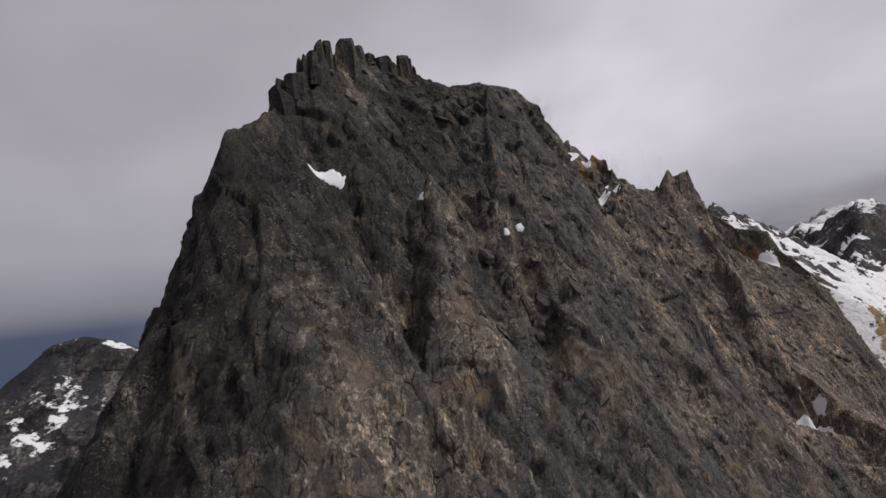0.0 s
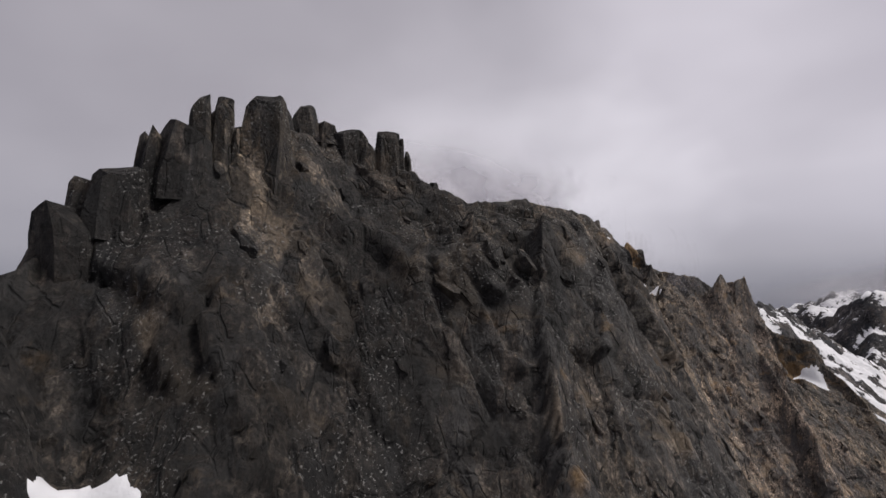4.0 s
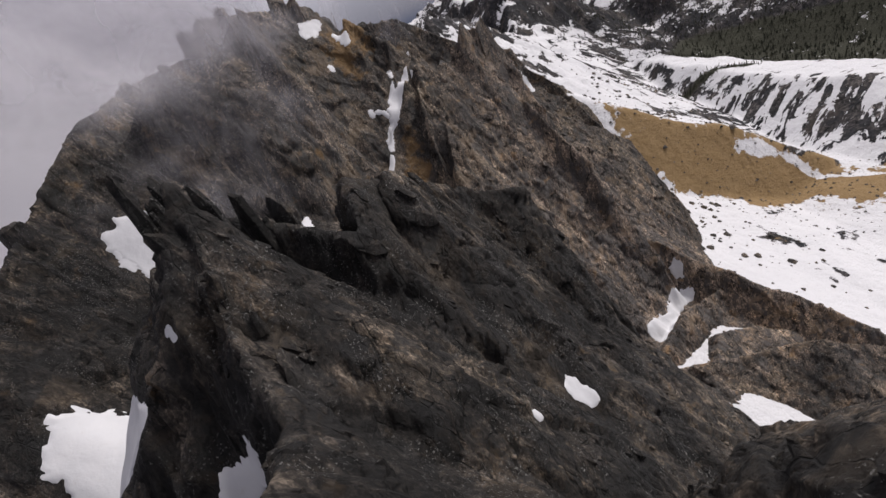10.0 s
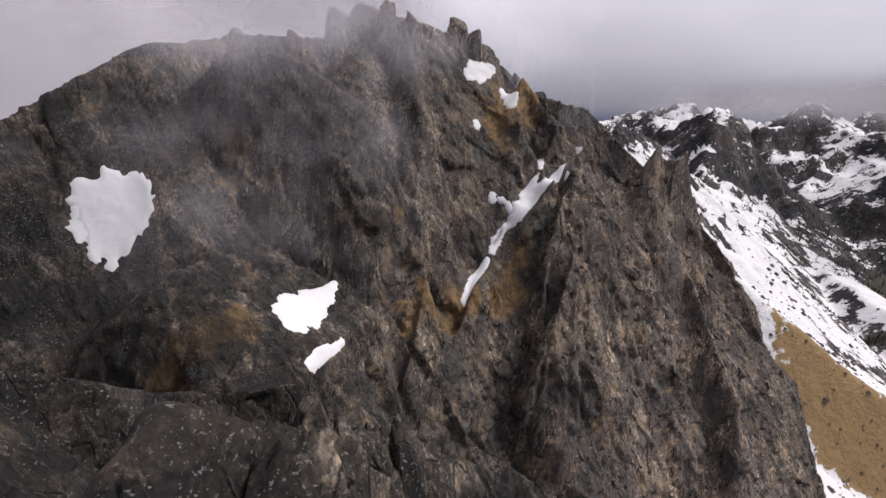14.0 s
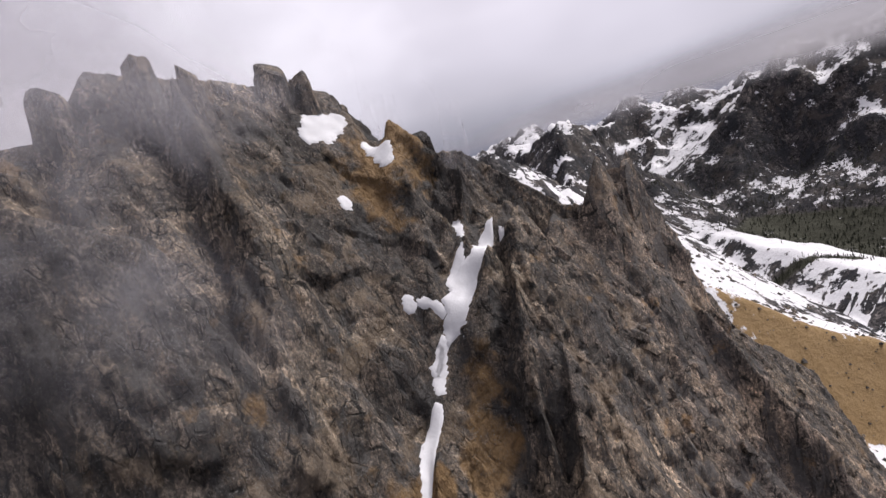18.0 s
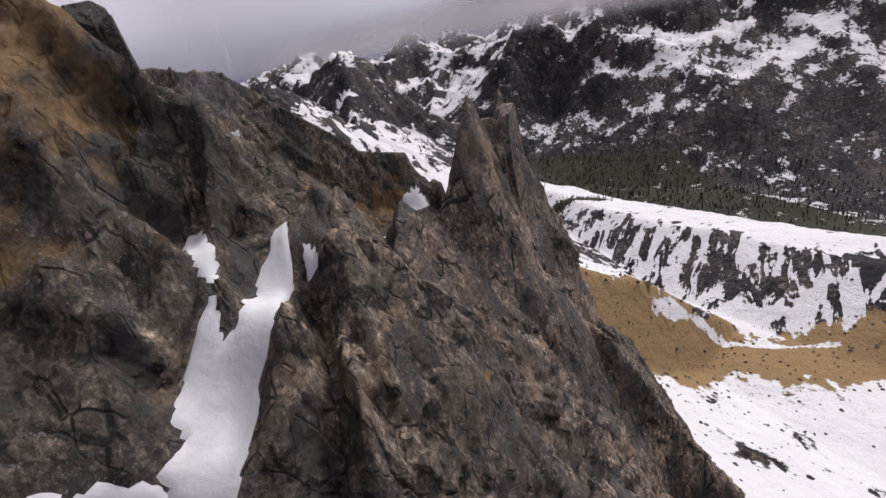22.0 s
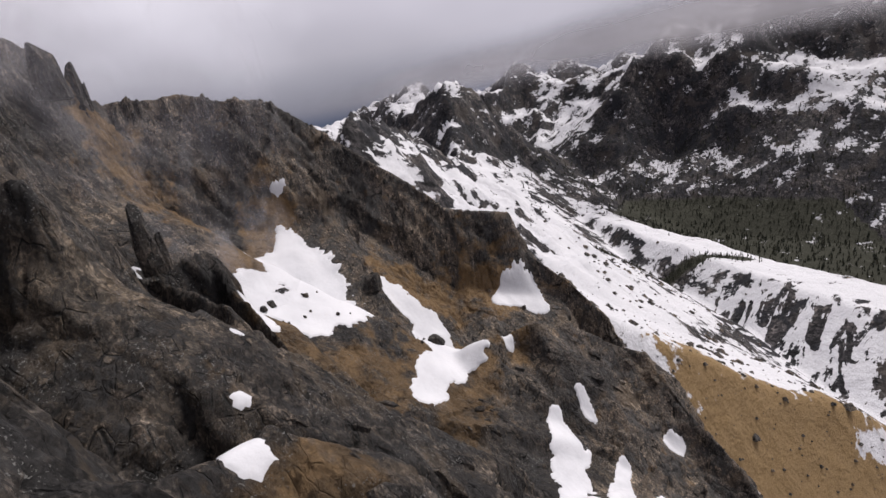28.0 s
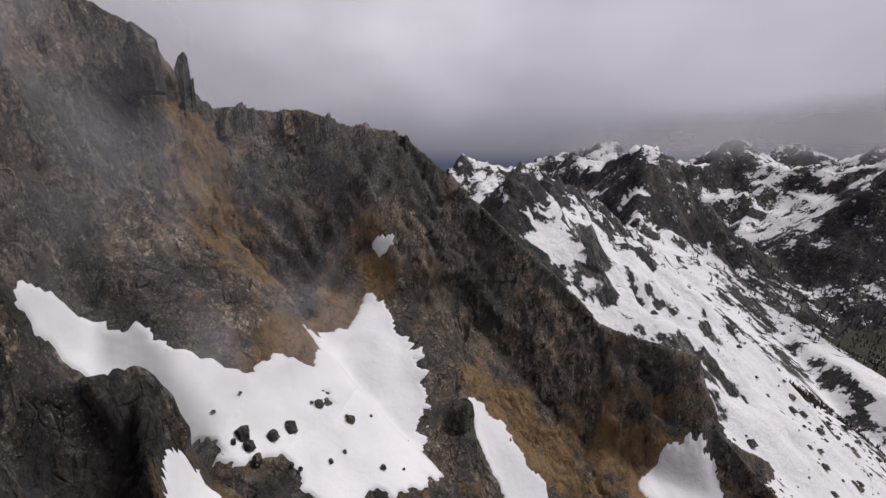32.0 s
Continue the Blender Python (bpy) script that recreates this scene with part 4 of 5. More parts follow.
# the massif is cut along its length into its landforms; neighbours share their border
FORMS = [("rock_tower", S0, 70, "steep weathered granite tower with a broken summit crest"),
         ("rock_ridge", 70, 195, "dark jointed rock ridge with leaning slabs"),
         ("rock_peak", 195, 345, "rugged brown granite face under a misty pinnacled crest"),
         ("rock_cirque", 345, S1, "ochre-stained rock wall round a snowy cirque")]
LANDFORMS = []
for name, lo, hi, label in FORMS:
    rows = np.where((GRID_S[:, 0] >= lo - 0.01) & (GRID_S[:, 0] <= hi + STEP - 0.01))[0]
    block = slice(rows[0], rows[-1] + 1)
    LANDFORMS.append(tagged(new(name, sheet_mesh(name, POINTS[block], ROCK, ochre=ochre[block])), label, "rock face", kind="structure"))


# ---- the ground beyond, one sheet to the horizon ----
def surface(gx, gy):
    """The ground's height: inside the massif it runs under the rock."""
    s = gx * AX + (gy - 150) * AY
    c = gx * AY - (gy - 150) * AX
    inside = np.minimum(np.minimum(s - S0, S1 - s), np.minimum(c - C0, C1 - c))
    land, rock = land_height(gx, gy), rock_height(gx, gy)
    out = np.clip(-inside / 25, 0, 1)
    z = np.where(inside > 0, land, np.maximum(land, rock * out + np.minimum(rock, land) * (1 - out)))
    high = np.clip((z + 330) / 260, 0.12, 1.2)
    away = np.clip(-inside / 45, 0, 1)
    tall = np.clip((np.hypot(gx - 450, gy - 480) - 500) / 900, 0, 1)
    return z + away * high * ((14 + 76 * tall) * fbm(gx, gy, 0 * gx, 520.0, 6, 41, 0.46, True) + 6 * fbm(gx, gy, 0 * gx, 48.0, 4, 47, 0.6, True) * np.clip((z + 200) / 150, 0.3, 1.5)) + 2.0 * fbm(gx, gy, 0 * gx, 60.0, 3, 43), tall


SCREE_LINE = [(498, 515), (520, 478), (575, 430), (610, 390), (620, 340), (645, 296), (660, 230)]
FIELD_LINE = [(270, 200), (345, 320), (400, 400), (450, 475), (520, 580), (620, 680)]
LARCH_LINE = [(720, 730), (790, 775), (860, 780), (930, 705), (985, 625)]
STREAK_LINE = [(560, 462), (604, 437), (632, 392), (640, 350), (655, 310)]
BROKEN_LINE = [(832, 587), (806, 539), (788, 463), (758, 400), (742, 340), (735, 294), (740, 220)]


def zones(gx, gy, z, tall):
    zx, zy = np.gradient(z, axis=0) / np.gradient(gx, axis=0), np.gradient(z, axis=1) / np.gradient(gy, axis=1)
    steep = blurred(np.hypot(zx, zy), 2)
    snow = 0.80 - 0.52 * np.clip(steep - 0.32, 0, 1.2) - 0.13 * tall + np.clip((z + 150) / 900, -0.35, 0.12)
    scree = np.clip(1.22 - near_line(gx, gy, SCREE_LINE) / 55, 0, 1)
    east = gx * AY - (gy - 150) * AX
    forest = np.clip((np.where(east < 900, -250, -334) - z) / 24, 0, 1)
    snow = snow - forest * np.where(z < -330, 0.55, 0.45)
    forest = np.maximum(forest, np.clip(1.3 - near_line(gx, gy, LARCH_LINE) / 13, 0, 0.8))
    broken = np.clip(1.5 - near_line(gx, gy, BROKEN_LINE) / 62, 0, 1)
    field = np.clip(1.3 - near_line(gx, gy, FIELD_LINE) / 62, 0, 1)
    snow = np.maximum(snow, 0.3 + 0.6 * field)
    snow = np.minimum(snow, 0.95 - 0.47 * broken) - 0.07 * np.clip((0 - z) / 220, 0, 1) * np.clip(tall * 2 - 0.7, 0, 1)
    snow = np.minimum(snow, np.clip(0.36 + near_line(gx, gy, [p[:2] for p in FAR_RIDGE[0][:6]]) / 260, 0, 1))
    snow = np.maximum(np.minimum(snow, 0.95 - 0.8 * scree), 0.74 - near_line(gx, gy, STREAK_LINE) / 18) - 0.45 * np.clip(1.3 - near_line(gx, gy, LARCH_LINE) / 11, 0, 1)
    snow = snow - np.clip((-80 - gx) / 120, 0, 1) * 0.27
    return snow, scree, forest, broken


def ground():
    a = np.linspace(-1, 1, 560)
    grow = np.sinh(a * 3.2) / np.sinh(3.2)
    gx, gy = np.meshgrid(450 + grow * 4300, 480 + grow * 4300, indexing="ij")
    z, tall = surface(gx, gy)
    snow, scree, forest, broken = zones(gx, gy, z, tall)
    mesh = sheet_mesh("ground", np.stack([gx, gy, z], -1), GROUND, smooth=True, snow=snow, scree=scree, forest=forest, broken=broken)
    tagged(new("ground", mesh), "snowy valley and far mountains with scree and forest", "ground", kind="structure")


ground()


# ---- pinnacles and blocks on the crests ----
def rock_z(x, y):
    """The height of the massif near a place."""
    s, c = x * AX + (y - 150) * AY, x * AY - (y - 150) * AX
    row = int(np.clip(round((s - S0) / STEP), 0, POINTS.shape[0] - 1))
    col = int(np.argmin(np.abs(GRID_C[row] - c)))
    return float(POINTS[row, col, 2])


def faceted(wide, deep, tall, seed, cuts=9, taper=0.6, lean=(0.0, 0.0), rough=0.012):
    """An angular rock: a tapering five- to seven-sided block, split along planes. Its foot is at z = 0."""
    rng = random.Random(seed)
    bm = bmesh.new()
    sides = rng.choice((5, 6, 7))
    turns = [(n + rng.uniform(-0.3, 0.3)) * math.tau / sides for n in range(sides)]
    rings = []
    for up in (0.0, 0.55, 1.0):
        k = (1 - (1 - taper) * up ** 1.4) * 0.56
        rings.append([bm.verts.new((math.cos(a) * wide * k * rng.uniform(0.9, 1.1) + lean[0] * up, math.sin(a) * deep * k * rng.uniform(0.9, 1.1) + lean[1] * up, tall * (up - (rng.uniform(0.0, 0.16) if up else 0)))) for a in turns])
    for low, high in zip(rings, rings[1:]):
        for n in range(sides):
            bm.faces.new((low[n], low[(n + 1) % sides], high[(n + 1) % sides], high[n]))
    bm.faces.new(rings[-1])
    bm.faces.new(rings[0][::-1])
    bmesh.ops.triangulate(bm, faces=bm.faces[:])
    for n in range(cuts):
        a, pitch = rng.uniform(0, math.tau), rng.choice((rng.uniform(-0.1, 0.2), rng.uniform(0.3, 1.3), rng.uniform(0.8, 2.2)))
        normal = Vector((math.cos(a) / wide, math.sin(a) / deep, pitch * 1.6 / tall)).normalized()
        reach = max(v.co.dot(normal) for v in bm.verts)
        centre = Vector((lean[0] * 0.5, lean[1] * 0.5, tall * 0.5)).dot(normal)
        at = centre + (reach - centre) * rng.uniform(0.66, 0.94)
        geom = bm.verts[:] + bm.edges[:] + bm.faces[:]
        cut_edges = bmesh.ops.bisect_plane(bm, geom=geom, plane_co=normal * at, plane_no=normal, clear_outer=True)
        rim = [e for e in cut_edges["geom_cut"] if isinstance(e, bmesh.types.BMEdge)]
        bmesh.ops.contextual_create(bm, geom=rim)
    if rough:
        bmesh.ops.triangulate(bm, faces=bm.faces[:])
        longest = max(wide, deep, tall) / 6
        for _ in range(3):
            bmesh.ops.subdivide_edges(bm, edges=[e for e in bm.edges if e.calc_length() > longest], cuts=1)
            bmesh.ops.triangulate(bm, faces=bm.faces[:])
        bm.normal_update()
        for v in bm.verts:
            p = v.co * (4.0 / max(wide, deep)) + Vector((seed * 3.1, 0, 0))
            v.co += v.normal * (noise.noise(p) + 0.6 * noise.noise(p * 2.7)) * rough * 1.4 * max(wide, deep)
    return bm


def rock_mesh(name, bm):
    mesh = bpy.data.meshes.new(name)
    bm.to_mesh(mesh)
    bm.free()
    mesh.materials.append(ROCK)
    return mesh


def rock_thing(name, bm, at, turn, label, group):
    ob = new(name, rock_mesh(name, bm))
    ob.matrix_basis = pose(*at, 0, 0, turn)
    return tagged(ob, label, "rock", group)


def pinnacle(x, y, top, wide, tall, seed, turn=0, deep=None, taper=0.55, lean=(0, 0), label="tall angular granite pinnacle on the crest", shards=2):
    """top: the height of its tip; its foot is sunk into the crest, and slabs stand against it."""
    rng = random.Random(seed + 900)
    deep = deep or wide * 0.8
    foot = min(rock_z(x + dx, y + dy) for dx in (-wide / 3, 0, wide / 3) for dy in (-deep / 3, 0, deep / 3)) - 1.5
    foot = min(max(foot, top - 2.4 * tall), top - 1.1 * tall)
    full = top - foot
    swell = 1.12 + 0.10 * max(full / tall - 1.3, 0)
    taper = taper + 0.12 * (1 - taper)
    ob = rock_thing("rock_pinnacle", faceted(wide * swell, deep * swell, full, seed, 8, taper, lean), (x - lean[0] * 0.6, y - lean[1] * 0.6, foot), turn, label, "pinnacles on the crests")
    for n in range(shards):
        a, high = rng.uniform(0, math.tau), full * rng.uniform(0.5, 0.82)
        slab = new("slab", rock_mesh("slab", faceted(wide * rng.uniform(0.35, 0.6), deep * rng.uniform(0.3, 0.5), high, seed * 7 + n, 5, 0.55, (rng.uniform(-0.1, 0.1) * wide, 0))))
        slab.parent = ob
        slab.matrix_basis = pose(math.cos(a) * wide * 0.50, math.sin(a) * deep * 0.50, 0, rng.uniform(-4, 4), rng.uniform(-4, 4), rng.uniform(-30, 30))
    return ob


# the first tower's broken summit
pinnacle(-42.5, 141.5, 67.2, 8.0, 12, 9, 30, 8.0, 0.72, (-0.8, 0), "square granite block overhanging the shoulder")
pinnacle(-38.6, 144.5, 74.0, 8.5, 9, 11, 20, 7.0, 0.66, label="square granite block on the summit crest")
pinnacle(-34, 148.5, 82.5, 8.0, 10, 12, 10, 7.0, 0.8, label="broad flat-sided granite block on the summit crest")
pinnacle(-32.6, 151, 87.5, 3.6, 9, 10, 0, 3.4, 0.6, (-0.5, 0), "rounded granite tooth on the summit crest")
pinnacle(-29.8, 152, 87.3, 2.8, 9, 13, 0, 2.8, 0.55, (-0.4, 0), "slim granite tooth on the summit crest")
pinnacle(-25.2, 156, 92.2, 8.0, 12, 1, 20, 6.0, 0.55, (0.6, 0), "broad flat-sided granite block on the summit crest")
pinnacle(-27, 164, 94.8, 8.0, 13, 15, 20, 6.0, 0.55, label="broad flat-sided granite block on the summit crest")
pinnacle(-25.4, 168.5, 94.6, 3.6, 8, 2, 10, 3.6, 0.5, (-0.8, 0))
pinnacle(-22.5, 173, 96.8, 7.0, 9, 3, 12, 4.4, 0.45, (-2.0, 0), "leaning granite slab on the summit crest")
pinnacle(-19, 173.5, 94.0, 6.0, 9, 4, -10, 4, 0.6, (-1.2, 0))
pinnacle(-14.5, 174.5, 92.4, 7.5, 9, 5, 5, 5, 0.7, (-1.5, 0), "cracked granite slab with a flat top")
pinnacle(-7.2, 175.5, 91.8, 5.0, 10, 6, 0, 4, 0.8, (-0.5, 0), "squat granite block on the summit crest")
pinnacle(-3.0, 177.5, 89.0, 2.2, 7, 7, 0, 2.0, 0.25, (0.5, 0), "slim granite needle beside a block")
pinnacle(2.5, 174.5, 80.5, 2.6, 3, 8, 0, 2.2, 0.6)
pinnacle(-30.6, 154, 88.0, 4.6, 8, 16, 20, 4.4, 0.45, (0.8, 0), "broad pointed granite slab on the summit crest")
# needles and leaning slabs of the second ridge
pinnacle(9, 267.5, 97.5, 3.0, 9, 21, 10, 2.4, 0.3, (-0.6, 0), "slim granite needle on the second ridge")
pinnacle(12, 269.5, 93.5, 2.2, 5, 22, 0, 2.0, 0.4)
pinnacle(14.6, 271.5, 96, 3.6, 8, 23, 15, 3.0, 0.5, (-0.8, 0))
pinnacle(19, 273.5, 91.4, 2.6, 8, 24, 25, 4.4, 0.5, (-1.6, 0), "leaning dark slab on the second ridge")
pinnacle(24, 275, 87.6, 2.8, 7.5, 25, 25, 4.6, 0.5, (-1.8, 0), "leaning dark slab on the second ridge")
pinnacle(30, 276, 82.6, 3.0, 6, 26, 25, 4.6, 0.5, (-1.8, 0), "leaning dark slab on the second ridge")
pinnacle(46, 277.5, 76.6, 3.6, 5, 27, 0, 5, 0.2, (-1.5, 0))
pinnacle(54, 278.5, 76.0, 4.6, 5, 28, 20, 6, 0.25, (-1.5, 0))
pinnacle(62, 279, 70.2, 3.6, 4.5, 29, 0, 5, 0.2, (-1.2, 0))
for n in range(11):
    f = n / 10
    x, y = 9.5 + 2.5 * math.sin(f * 3), 263 - 52 * f
    pinnacle(x + random.uniform(-1.5, 1.5), y, rock_z(x, y) + random.uniform(1.2, 3.4), random.uniform(3, 4.5), 6, 300 + n, random.uniform(-15, 15), random.uniform(1.6, 2.6), 0.4, (-2.6, 0), "leaning dark slab on the second ridge", 1)
pinnacle(12, 239, 71, 4.5, 9, 30, 70, 2.4, 0.5, (0, -1.5), "split dark fin above the saddle")
pinnacle(11, 250, 82, 4.0, 9, 36, 70, 2.4, 0.5, (0, -1.5), "split dark fin above the saddle")
# pinnacles of the misty peak
pinnacle(72, 452, 139, 9.0, 16, 31, 0, 7, 0.75, label="square granite tower in the mist")
pinnacle(91, 446, 142, 8.5, 12, 32, 0, 7, 0.6, label="rounded granite tower in the mist")
pinnacle(101, 448, 139, 5.5, 8, 33, 0, 5, 0.6, label="granite tooth in the mist")
pinnacle(123, 456, 141, 9.0, 11, 34, 0, 8, 0.6, label="blocky granite summit in the mist", shards=3)
pinnacle(130, 455, 136.5, 7.0, 8, 35, 0, 6, 0.55)
pinnacle(35, 441, 126, 5.0, 6, 37)
pinnacle(55, 449, 128, 6.0, 6, 38)
pinnacle(-24, 395, 95, 10, 8, 39, 20, 8, 0.9, label="overhanging block on the west ridge")
pinnacle(-45, 373, 87, 6, 6, 40, 0, 5, 0.9)
pinnacle(160, 446, 111, 6.0, 5, 41, 0, 5, 0.6)
# the dark pillar and its fin
pinnacle(212.5, 421.5, 83.5, 8.5, 15, 42, 25, 6.5, 0.8, label="dark pillar head of jointed granite", shards=3)
pinnacle(216.0, 419.3, 84.6, 8.5, 15, 46, 25, 6.0, 0.7, label="dark pillar head of jointed granite")
pinnacle(207.5, 424.5, 80.5, 3.2, 12, 43, 20, 2.6, 0.6, label="thin dark fin beside the pillar")
pinnacle(176, 430, 82, 4.0, 5, 44, 10, 3.5, 0.4)
pinnacle(196, 424, 76, 3.0, 5, 45, 0, 3, 0.4)
# the crest of the cirque
pinnacle(248, 659.5, 131, 5.5, 13, 46, 0, 4.5, 0.4, (1.0, 0), "leaning granite horn on the cirque crest")
pinnacle(264, 667, 119, 3.0, 3.5, 47)
pinnacle(240, 648, 136.5, 8.0, 8, 48, 0, 7, 0.5)
for f, up, wide in ((0.02, 0.9, 4.5), (0.09, 1.8, 3.0), (0.13, 0.7, 2.4), (0.26, 1.2, 5.5), (0.38, 0.6, 3.0), (0.43, 1.9, 2.6), (0.58, 1.0, 6.0), (0.71, 1.6, 2.8), (0.75, 0.8, 4.0), (0.93, 1.3, 3.4)):
    x, y = 258 + 80 * f, 667 - 20 * f * f
    pinnacle(x, y, max(rock_z(x + dx, y + dy) for dx in (-1, 1) for dy in (-2, 0, 2)) + up, wide, random.uniform(3, 5), 60 + int(f * 100), random.uniform(0, 90), taper=0.5,
             label="small jagged rock tooth on the cirque crest", shards=1)
pinnacle(203, 537, 98.5, 4.0, 8, 80, 10, 3.4, 0.5, (-1.0, 0), "dark pointed rock on the rib")
pinnacle(231, 554.5, 87, 4.2, 7, 81, 0, 3.4, 0.5, (-1.2, 0), "dark pointed rock on the rib")


# ---- boulders and outcrops that stand out of the snow ----
def boulder(x, y, z, size, seed, label, name="boulder"):
    bm = faceted(size, size * 0.8, size * 0.75, seed, 7, 0.7, (0, 0), 0.02)
    ob = rock_thing(name, bm, (x, y, z - size * 0.3), seed * 47 % 360, label, "boulders in the snow")
    return ob


rng = random.Random(5)
boulder(316, 603, rock_z(316, 603) + 1, 9.0, 101, "dark rock outcrop between snow tongues", "rock_outcrop")
boulder(331, 585, rock_z(331, 585) + 0.5, 6.0, 102, "dark rock outcrop between snow tongues", "rock_outcrop")
boulder(322, 577, rock_z(322, 577) + 0.5, 7.0, 103, "dark rock outcrop between snow tongues", "rock_outcrop")
boulder(383, 578, rock_z(383, 578) + 0.5, 2.6, 104, "flat boulder in a snow shelf", "rock_outcrop")
boulder(258, 590, rock_z(258, 590) + 0.5, 4.0, 105, "brown rock breaking through the snow apron", "rock_outcrop")
boulder(268, 593, rock_z(268, 593) + 0.5, 3.4, 106, "brown rock breaking through the snow apron", "rock_outcrop")
for n in range(34):
    f = rng.random() ** 1.4
    x, y = 240 + 75 * f + rng.uniform(-8, 8), 590 + 14 * math.sin(f * 3) + rng.uniform(-20, -4)
    boulder(x, y, rock_z(x, y) + 0.75, rng.choice((0.8, 0.9, 1.1, 1.4, 1.8, 2.6)), 120 + n, "small dark boulder on the snow apron")


# ---- stuff: valley boulders and trees, too many to count ----
def lumps(name, places, label, category):
    """Many small angular stones in one mesh."""
    verts, faces = [], []
    base = np.array([(1, 0, 0), (0.2, 0.9, 0.1), (-0.8, 0.5, 0), (-0.7, -0.6, 0.1), (0.3, -0.9, 0), (0.35, 0.1, 0.75), (-0.3, -0.15, 0.6)])
    tris = [(0, 1, 5), (1, 2, 5), (2, 6, 5), (2, 3, 6), (3, 4, 6), (4, 5, 6), (4, 0, 5)]
    for x, y, z, size in places:
        a, k = rng.uniform(0, 6.28), len(verts)
        ca, sa = math.cos(a) * size, math.sin(a) * size
        for bx, by, bz in base:
            verts.append((x + bx * ca - by * sa, y + bx * sa + by * ca, z + bz * size * 1.1 - 0.1 * size))
        faces += [tuple(i + k for i in t) for t in tris]
    mesh = bpy.data.meshes.new(name)
    mesh.from_pydata(verts, [], faces)
    mesh.materials.append(ROCK)
    return tagged(new(name, mesh), label, category, kind="stuff")


def scatter(count, line, wide, size_lo, size_hi, below=999):
    pts = []
    lengths = [math.dist(a, b) for a, b in zip(line, line[1:])]
    for _ in range(count):
        n = rng.choices(range(len(lengths)), lengths)[0]
        f = rng.random()
        pts.append((line[n][0] + f * (line[n + 1][0] - line[n][0]) + rng.gauss(0, wide), line[n][1] + f * (line[n + 1][1] - line[n][1]) + rng.gauss(0, wide)))
    xs, ys = np.array([p[0] for p in pts]), np.array([p[1] for p in pts])
    zs, _ = surface(xs, ys)
    return [(x, y, z, size_lo + (size_hi - size_lo) * rng.random() ** 4) for x, y, z in zip(xs, ys, zs) if z < below]


lumps("snowfield_boulders", scatter(900, [(300, 330), (520, 540), (720, 720), (900, 900)], 70, 0.8, 5.0), "dark boulders strewn over the valley snow", "boulders")
lumps("scree_boulders", scatter(900, SCREE_LINE, 55, 0.5, 2.6), "pale stones strewn over ochre scree", "boulders")


def conifer_material():
    mat, add, shader = material("larch_needles")
    tone = add("ShaderNodeNewGeometry").outputs["Random Per Island"]
    joined(shader, "Base Color", ramp(add, tone, [(0, (0.018, 0.022, 0.014)), (0.6, (0.035, 0.040, 0.024)), (1, (0.07, 0.065, 0.04))]))
    shader.inputs["Roughness"].default_value = 0.9
    return mat


def trees(name, places, label):
    """Slim larches: a spike of a trunk with three ragged skirts of boughs."""
    verts, faces = [], []
    for x, y, z, tall in places:
        k = len(verts)
        turn = rng.uniform(0, 6.28)
        for level, (lo, hi, wide) in enumerate(((0.05, 0.5, 0.20), (0.3, 0.75, 0.15), (0.55, 1.0, 0.10))):
            m = len(verts)
            for n in range(6):
                a, r = turn + n * math.tau / 6 + level, tall * wide * (1 if n % 2 else 0.45)
                verts.append((x + r * math.cos(a), y + r * math.sin(a), z + tall * (lo + 0.04 * (n % 2))))
            verts.append((x, y, z + tall * hi))
            faces += [(m + n, m + (n + 1) % 6, m + 6) for n in range(6)]
        m = len(verts)
        verts += [(x - 0.03 * tall, y, z - 1), (x + 0.03 * tall, y, z - 1), (x, y + 0.03 * tall, z - 1), (x, y, z + tall)]
        faces += [(m, m + 1, m + 3), (m + 1, m + 2, m + 3), (m + 2, m, m + 3)]
    mesh = bpy.data.meshes.new(name)
    mesh.from_pydata(verts, [], faces)
    mesh.materials.append(NEEDLES)
    return tagged(new(name, mesh), label, "forest", kind="stuff")


NEEDLES = conifer_material()
trees("larch_strip", scatter(620, LARCH_LINE, 9, 4, 9), "dark larches in a strip across the snow slope")
trees("valley_forest", scatter(2000, [(980, 640), (1250, 760), (1450, 900), (1350, 500), (1400, 200)], 130, 7, 15, -250), "dark conifer forest on the valley floor")
trees("mountainside_forest", scatter(2600, [(1500, 300), (1650, 700), (1600, 1100), (1500, 1400)], 150, 7, 15, -60), "scattered conifers climbing the far snowy mountainside")


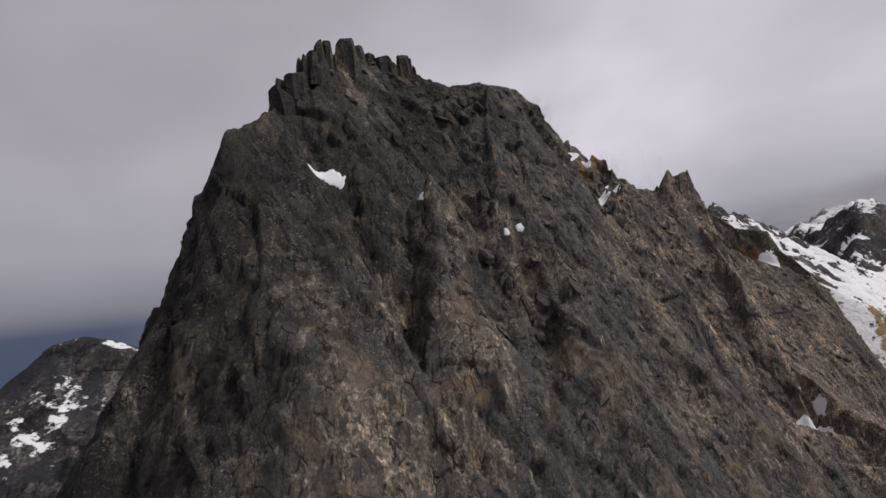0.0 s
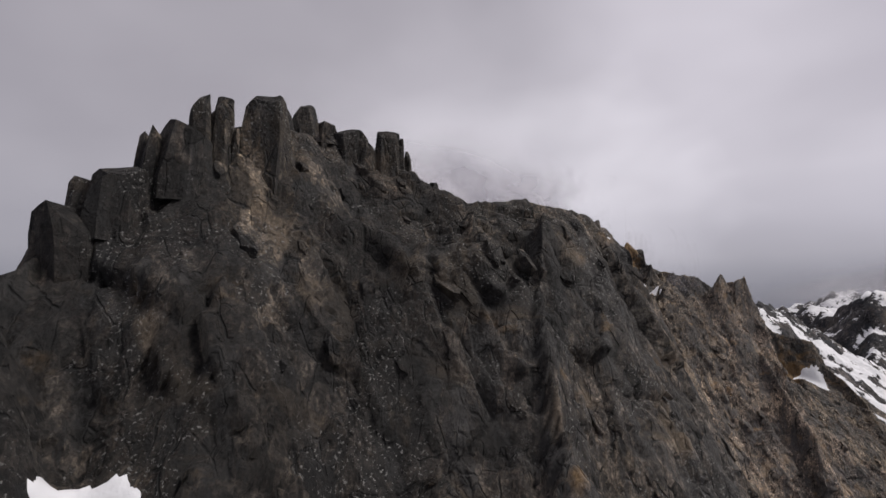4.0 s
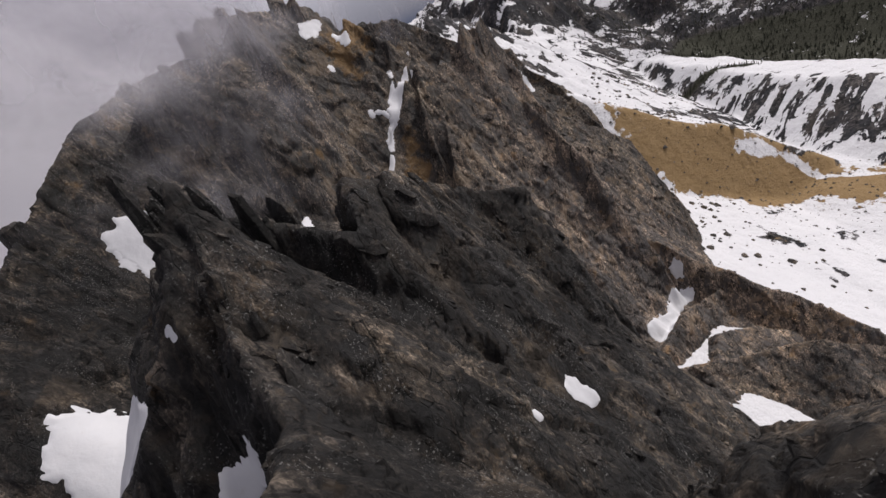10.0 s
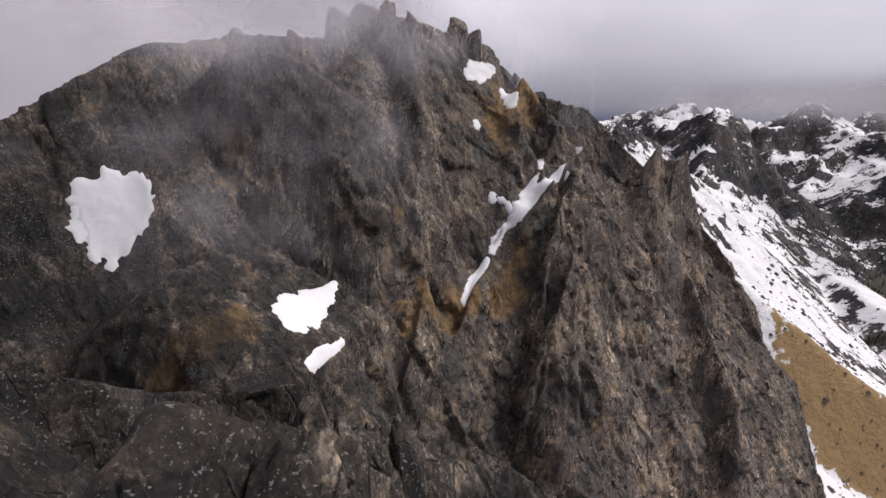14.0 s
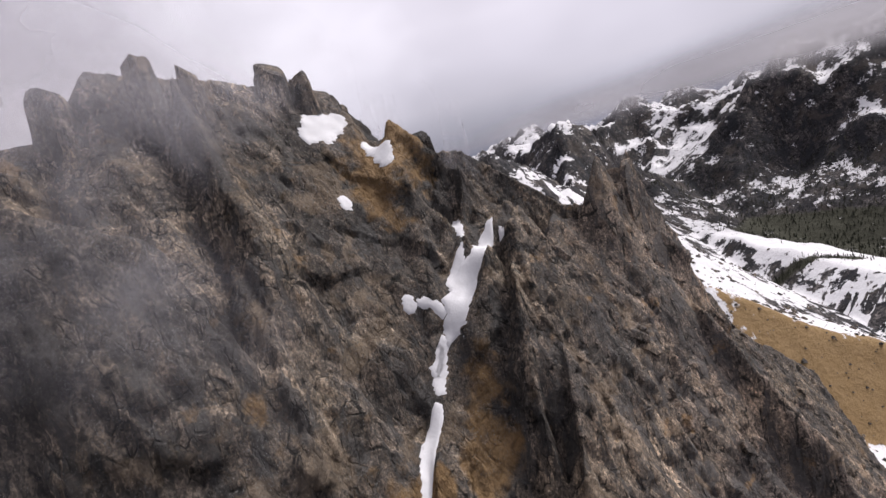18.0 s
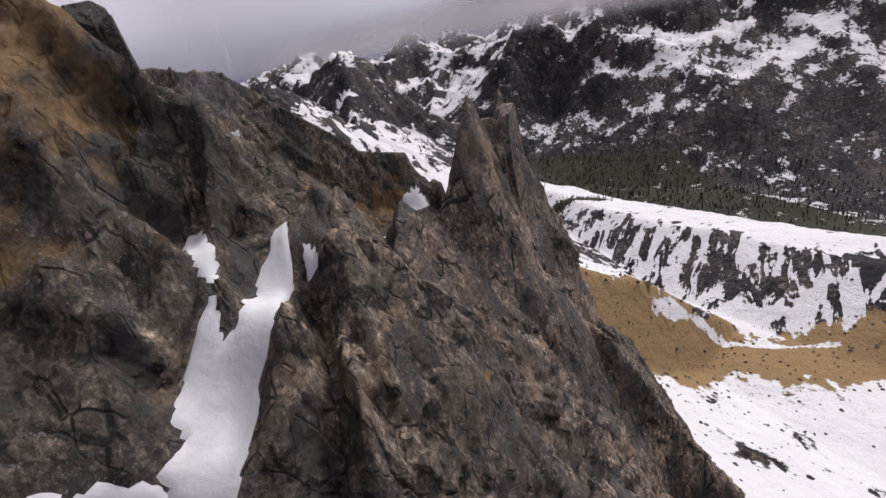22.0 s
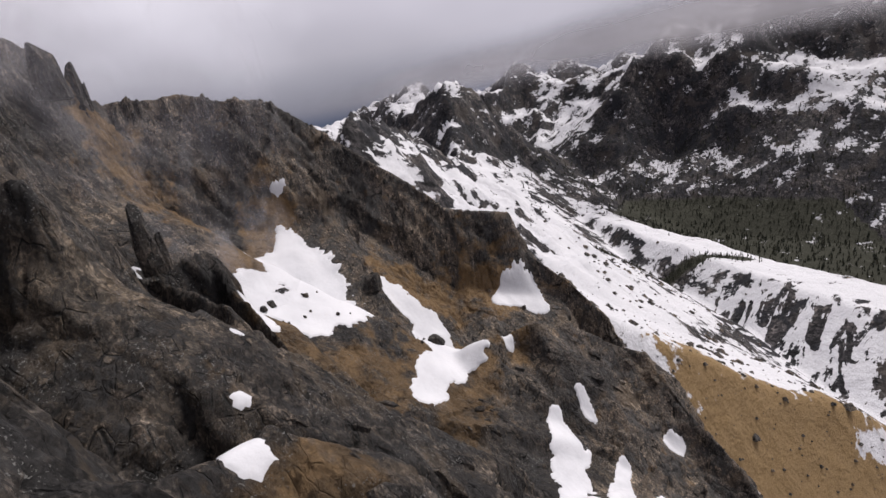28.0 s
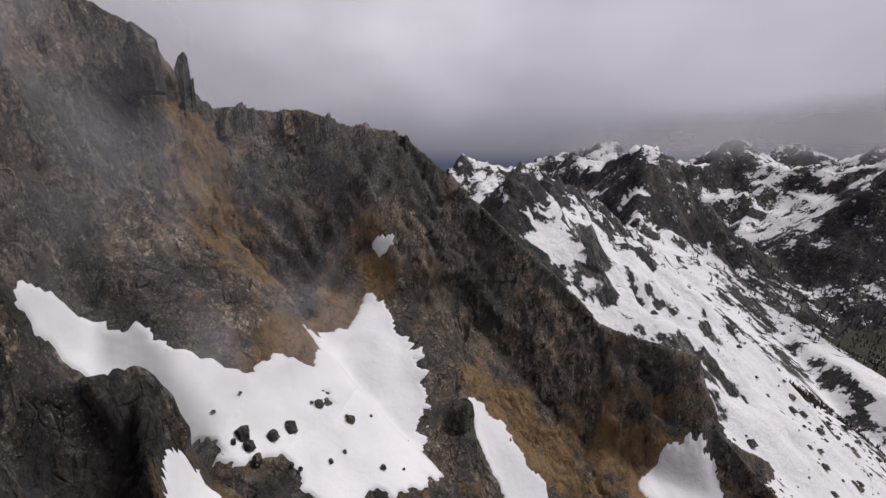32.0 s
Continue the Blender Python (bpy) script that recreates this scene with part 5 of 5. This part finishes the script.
# ---- split slabs that stand proud of the faces, as parts of their landforms ----
def slabs_on_faces():
    rng = random.Random(77)
    shapes = [rock_mesh("rock_slab", faceted(1.0, 0.55, 0.42, 500 + n, 6, 0.75, (0.06, 0.0), 0)) for n in range(14)]
    normal = blurred(facing(POINTS), 6)
    snowy = np.zeros(POINTS.shape[:2], bool)
    for view, spine, wide, label in SNOWS:
        snowy[view] |= spine_field(POINTS[view], spine) > -0.7 - 5 / wide
    for ob, (name, lo, hi, label) in zip(LANDFORMS, FORMS):
        made = 0
        while made < 260:
            s = rng.uniform(max(lo, -20), min(hi, 560))
            row = int((s - S0) / STEP)
            col = int(np.argmin(np.abs(GRID_C[row] - rng.uniform(-62, 48))))
            if snowy[row, col]:
                continue
            p, up = Vector(POINTS[row, col]), Vector(normal[row, col]).normalized()
            # the long way of a slab runs down the face, along the dip of the joints
            down = Vector((0.42, -0.1, -1.0))
            down = (down - up * down.dot(up)).normalized()
            across = up.cross(down)
            size = 1.8 + 5.5 * rng.random() ** 2.5
            slab = new("rock_slab", shapes[made % 14])
            slab.parent = ob
            turn = Matrix((down, across, up)).transposed().to_4x4()
            slab.matrix_basis = Matrix.Translation(p - up * size * 0.25) @ turn @ pose(0, 0, 0, rng.uniform(-12, 12), rng.uniform(-14, 10), rng.uniform(-20, 20)) @ Matrix.Diagonal((size * rng.uniform(0.9, 1.5), size, size * rng.uniform(0.8, 1.2), 1))
            made += 1


slabs_on_faces()


# ---- cloud: torn mist on the crests and a low bank over the far mountains ----
def mist_material(name, size, dense, torn=1.0, pale=0.86):
    mat = bpy.data.materials.new(name)
    mat.use_nodes = True
    mat.node_tree.nodes.clear()
    add = nodes_of(mat.node_tree)
    co = add("ShaderNodeNewGeometry").outputs["Position"]
    puff = add("ShaderNodeTexNoise", Vector=co, Scale=1 / size, Detail=5.0, Roughness=0.5, Distortion=0.4).outputs["Fac"]
    thick = add("ShaderNodeAttribute", {"attribute_name": "thick"}).outputs["Fac"]
    level = math_node(add, "ADD", math_node(add, "MULTIPLY", math_node(add, "SUBTRACT", puff, 0.5), torn), thick)
    alpha = math_node(add, "MULTIPLY", ramp(add, level, [(0.12, (0, 0, 0)), (0.95, (1, 1, 1))], "EASE"), dense)
    lit = add("ShaderNodeBsdfTranslucent", Color=(pale * 0.98, pale * 0.96, pale * 1.02, 1))
    white = add("ShaderNodeBsdfDiffuse", Color=(pale * 0.98, pale * 0.96, pale * 1.02, 1))
    body = add("ShaderNodeMixShader", i0=0.5)
    mat.node_tree.links.new(lit.outputs[0], body.inputs[1])
    mat.node_tree.links.new(white.outputs[0], body.inputs[2])
    clear = add("ShaderNodeBsdfTransparent")
    both = add("ShaderNodeMixShader", i0=alpha)
    mat.node_tree.links.new(clear.outputs[0], both.inputs[1])
    mat.node_tree.links.new(body.outputs[0], both.inputs[2])
    add("ShaderNodeOutputMaterial", Surface=both.outputs[0])
    return mat


MIST, BANK = mist_material("mist", 26.0, 0.5), mist_material("cloud_bank", 160.0, 0.92, 0.3, 0.8)
DIM = mist_material("dim_cloud", 260.0, 0.8, 0.22, 0.47)


def mist_sheet(name, a, b, low, high, label, mat=MIST, bulge=8.0, thick=0.75, seed=0, low_fade=0.45, up_fade=0.35):
    """A billowing veil over the plan line a-b, between two heights; it thins out towards its rim."""
    u, v = np.meshgrid(np.linspace(0, 1, 60), np.linspace(0, 1, 24), indexing="ij")
    x, y = a[0] + u * (b[0] - a[0]), a[1] + u * (b[1] - a[1])
    z = low + v * (high - low)
    nx, ny = -(b[1] - a[1]), b[0] - a[0]
    norm = math.hypot(nx, ny)
    push = bulge * fbm(x, y, z, 40.0 if bulge < 20 else 300.0, 3, 90 + seed)
    def ease(a):
        a = np.clip(a, 0, 1)
        return a * a * (3 - 2 * a)
    rim = ease(np.minimum(u, 1 - u) / 0.45) * ease(v / low_fade) * ease((1 - v) / up_fade)
    points = np.stack([x + nx / norm * push, y + ny / norm * push, z], -1)
    mesh = sheet_mesh(name, points, mat, smooth=True, thick=thick * rim)
    return tagged(new(name, mesh), label, "cloud", kind="structure")


for n, (dx, dy) in enumerate(((2, -10), (6, -22), (10, -36))):
    mist_sheet("backdrop_mist", (-90 + dx, 350 + dy), (150 + dx, 462 + dy), 96 - 4 * n, 168, "torn grey mist drifting over the peak", seed=n, thick=0.60)
mist_sheet("backdrop_mist", (-30, 352), (118, 396), 18, 160, "thin mist veiling the peak wall", thick=0.40, seed=11)
mist_sheet("backdrop_mist", (150, 500), (285, 655), 66, 170, "thin mist veiling the cirque wall", thick=0.46, seed=7)
mist_sheet("backdrop_mist", (200, 530), (330, 645), -10, 175, "thin mist veiling the cirque wall", thick=0.34, seed=8)
mist_sheet("backdrop_cloud", (-400, 400), (420, 980), -300, 420, "grey cloud bank behind the peak", BANK, 24, 1.3, 10, 0.3, 0.5)
for n in range(3):
    mist_sheet("backdrop_cloud", (2250 - 130 * n, -2200), (1500 - 130 * n, 3400), 70 - 8 * n, 330, "low grey cloud hanging on the far summits", DIM, 60, 0.62, 20 + n, 0.45, 0.5)
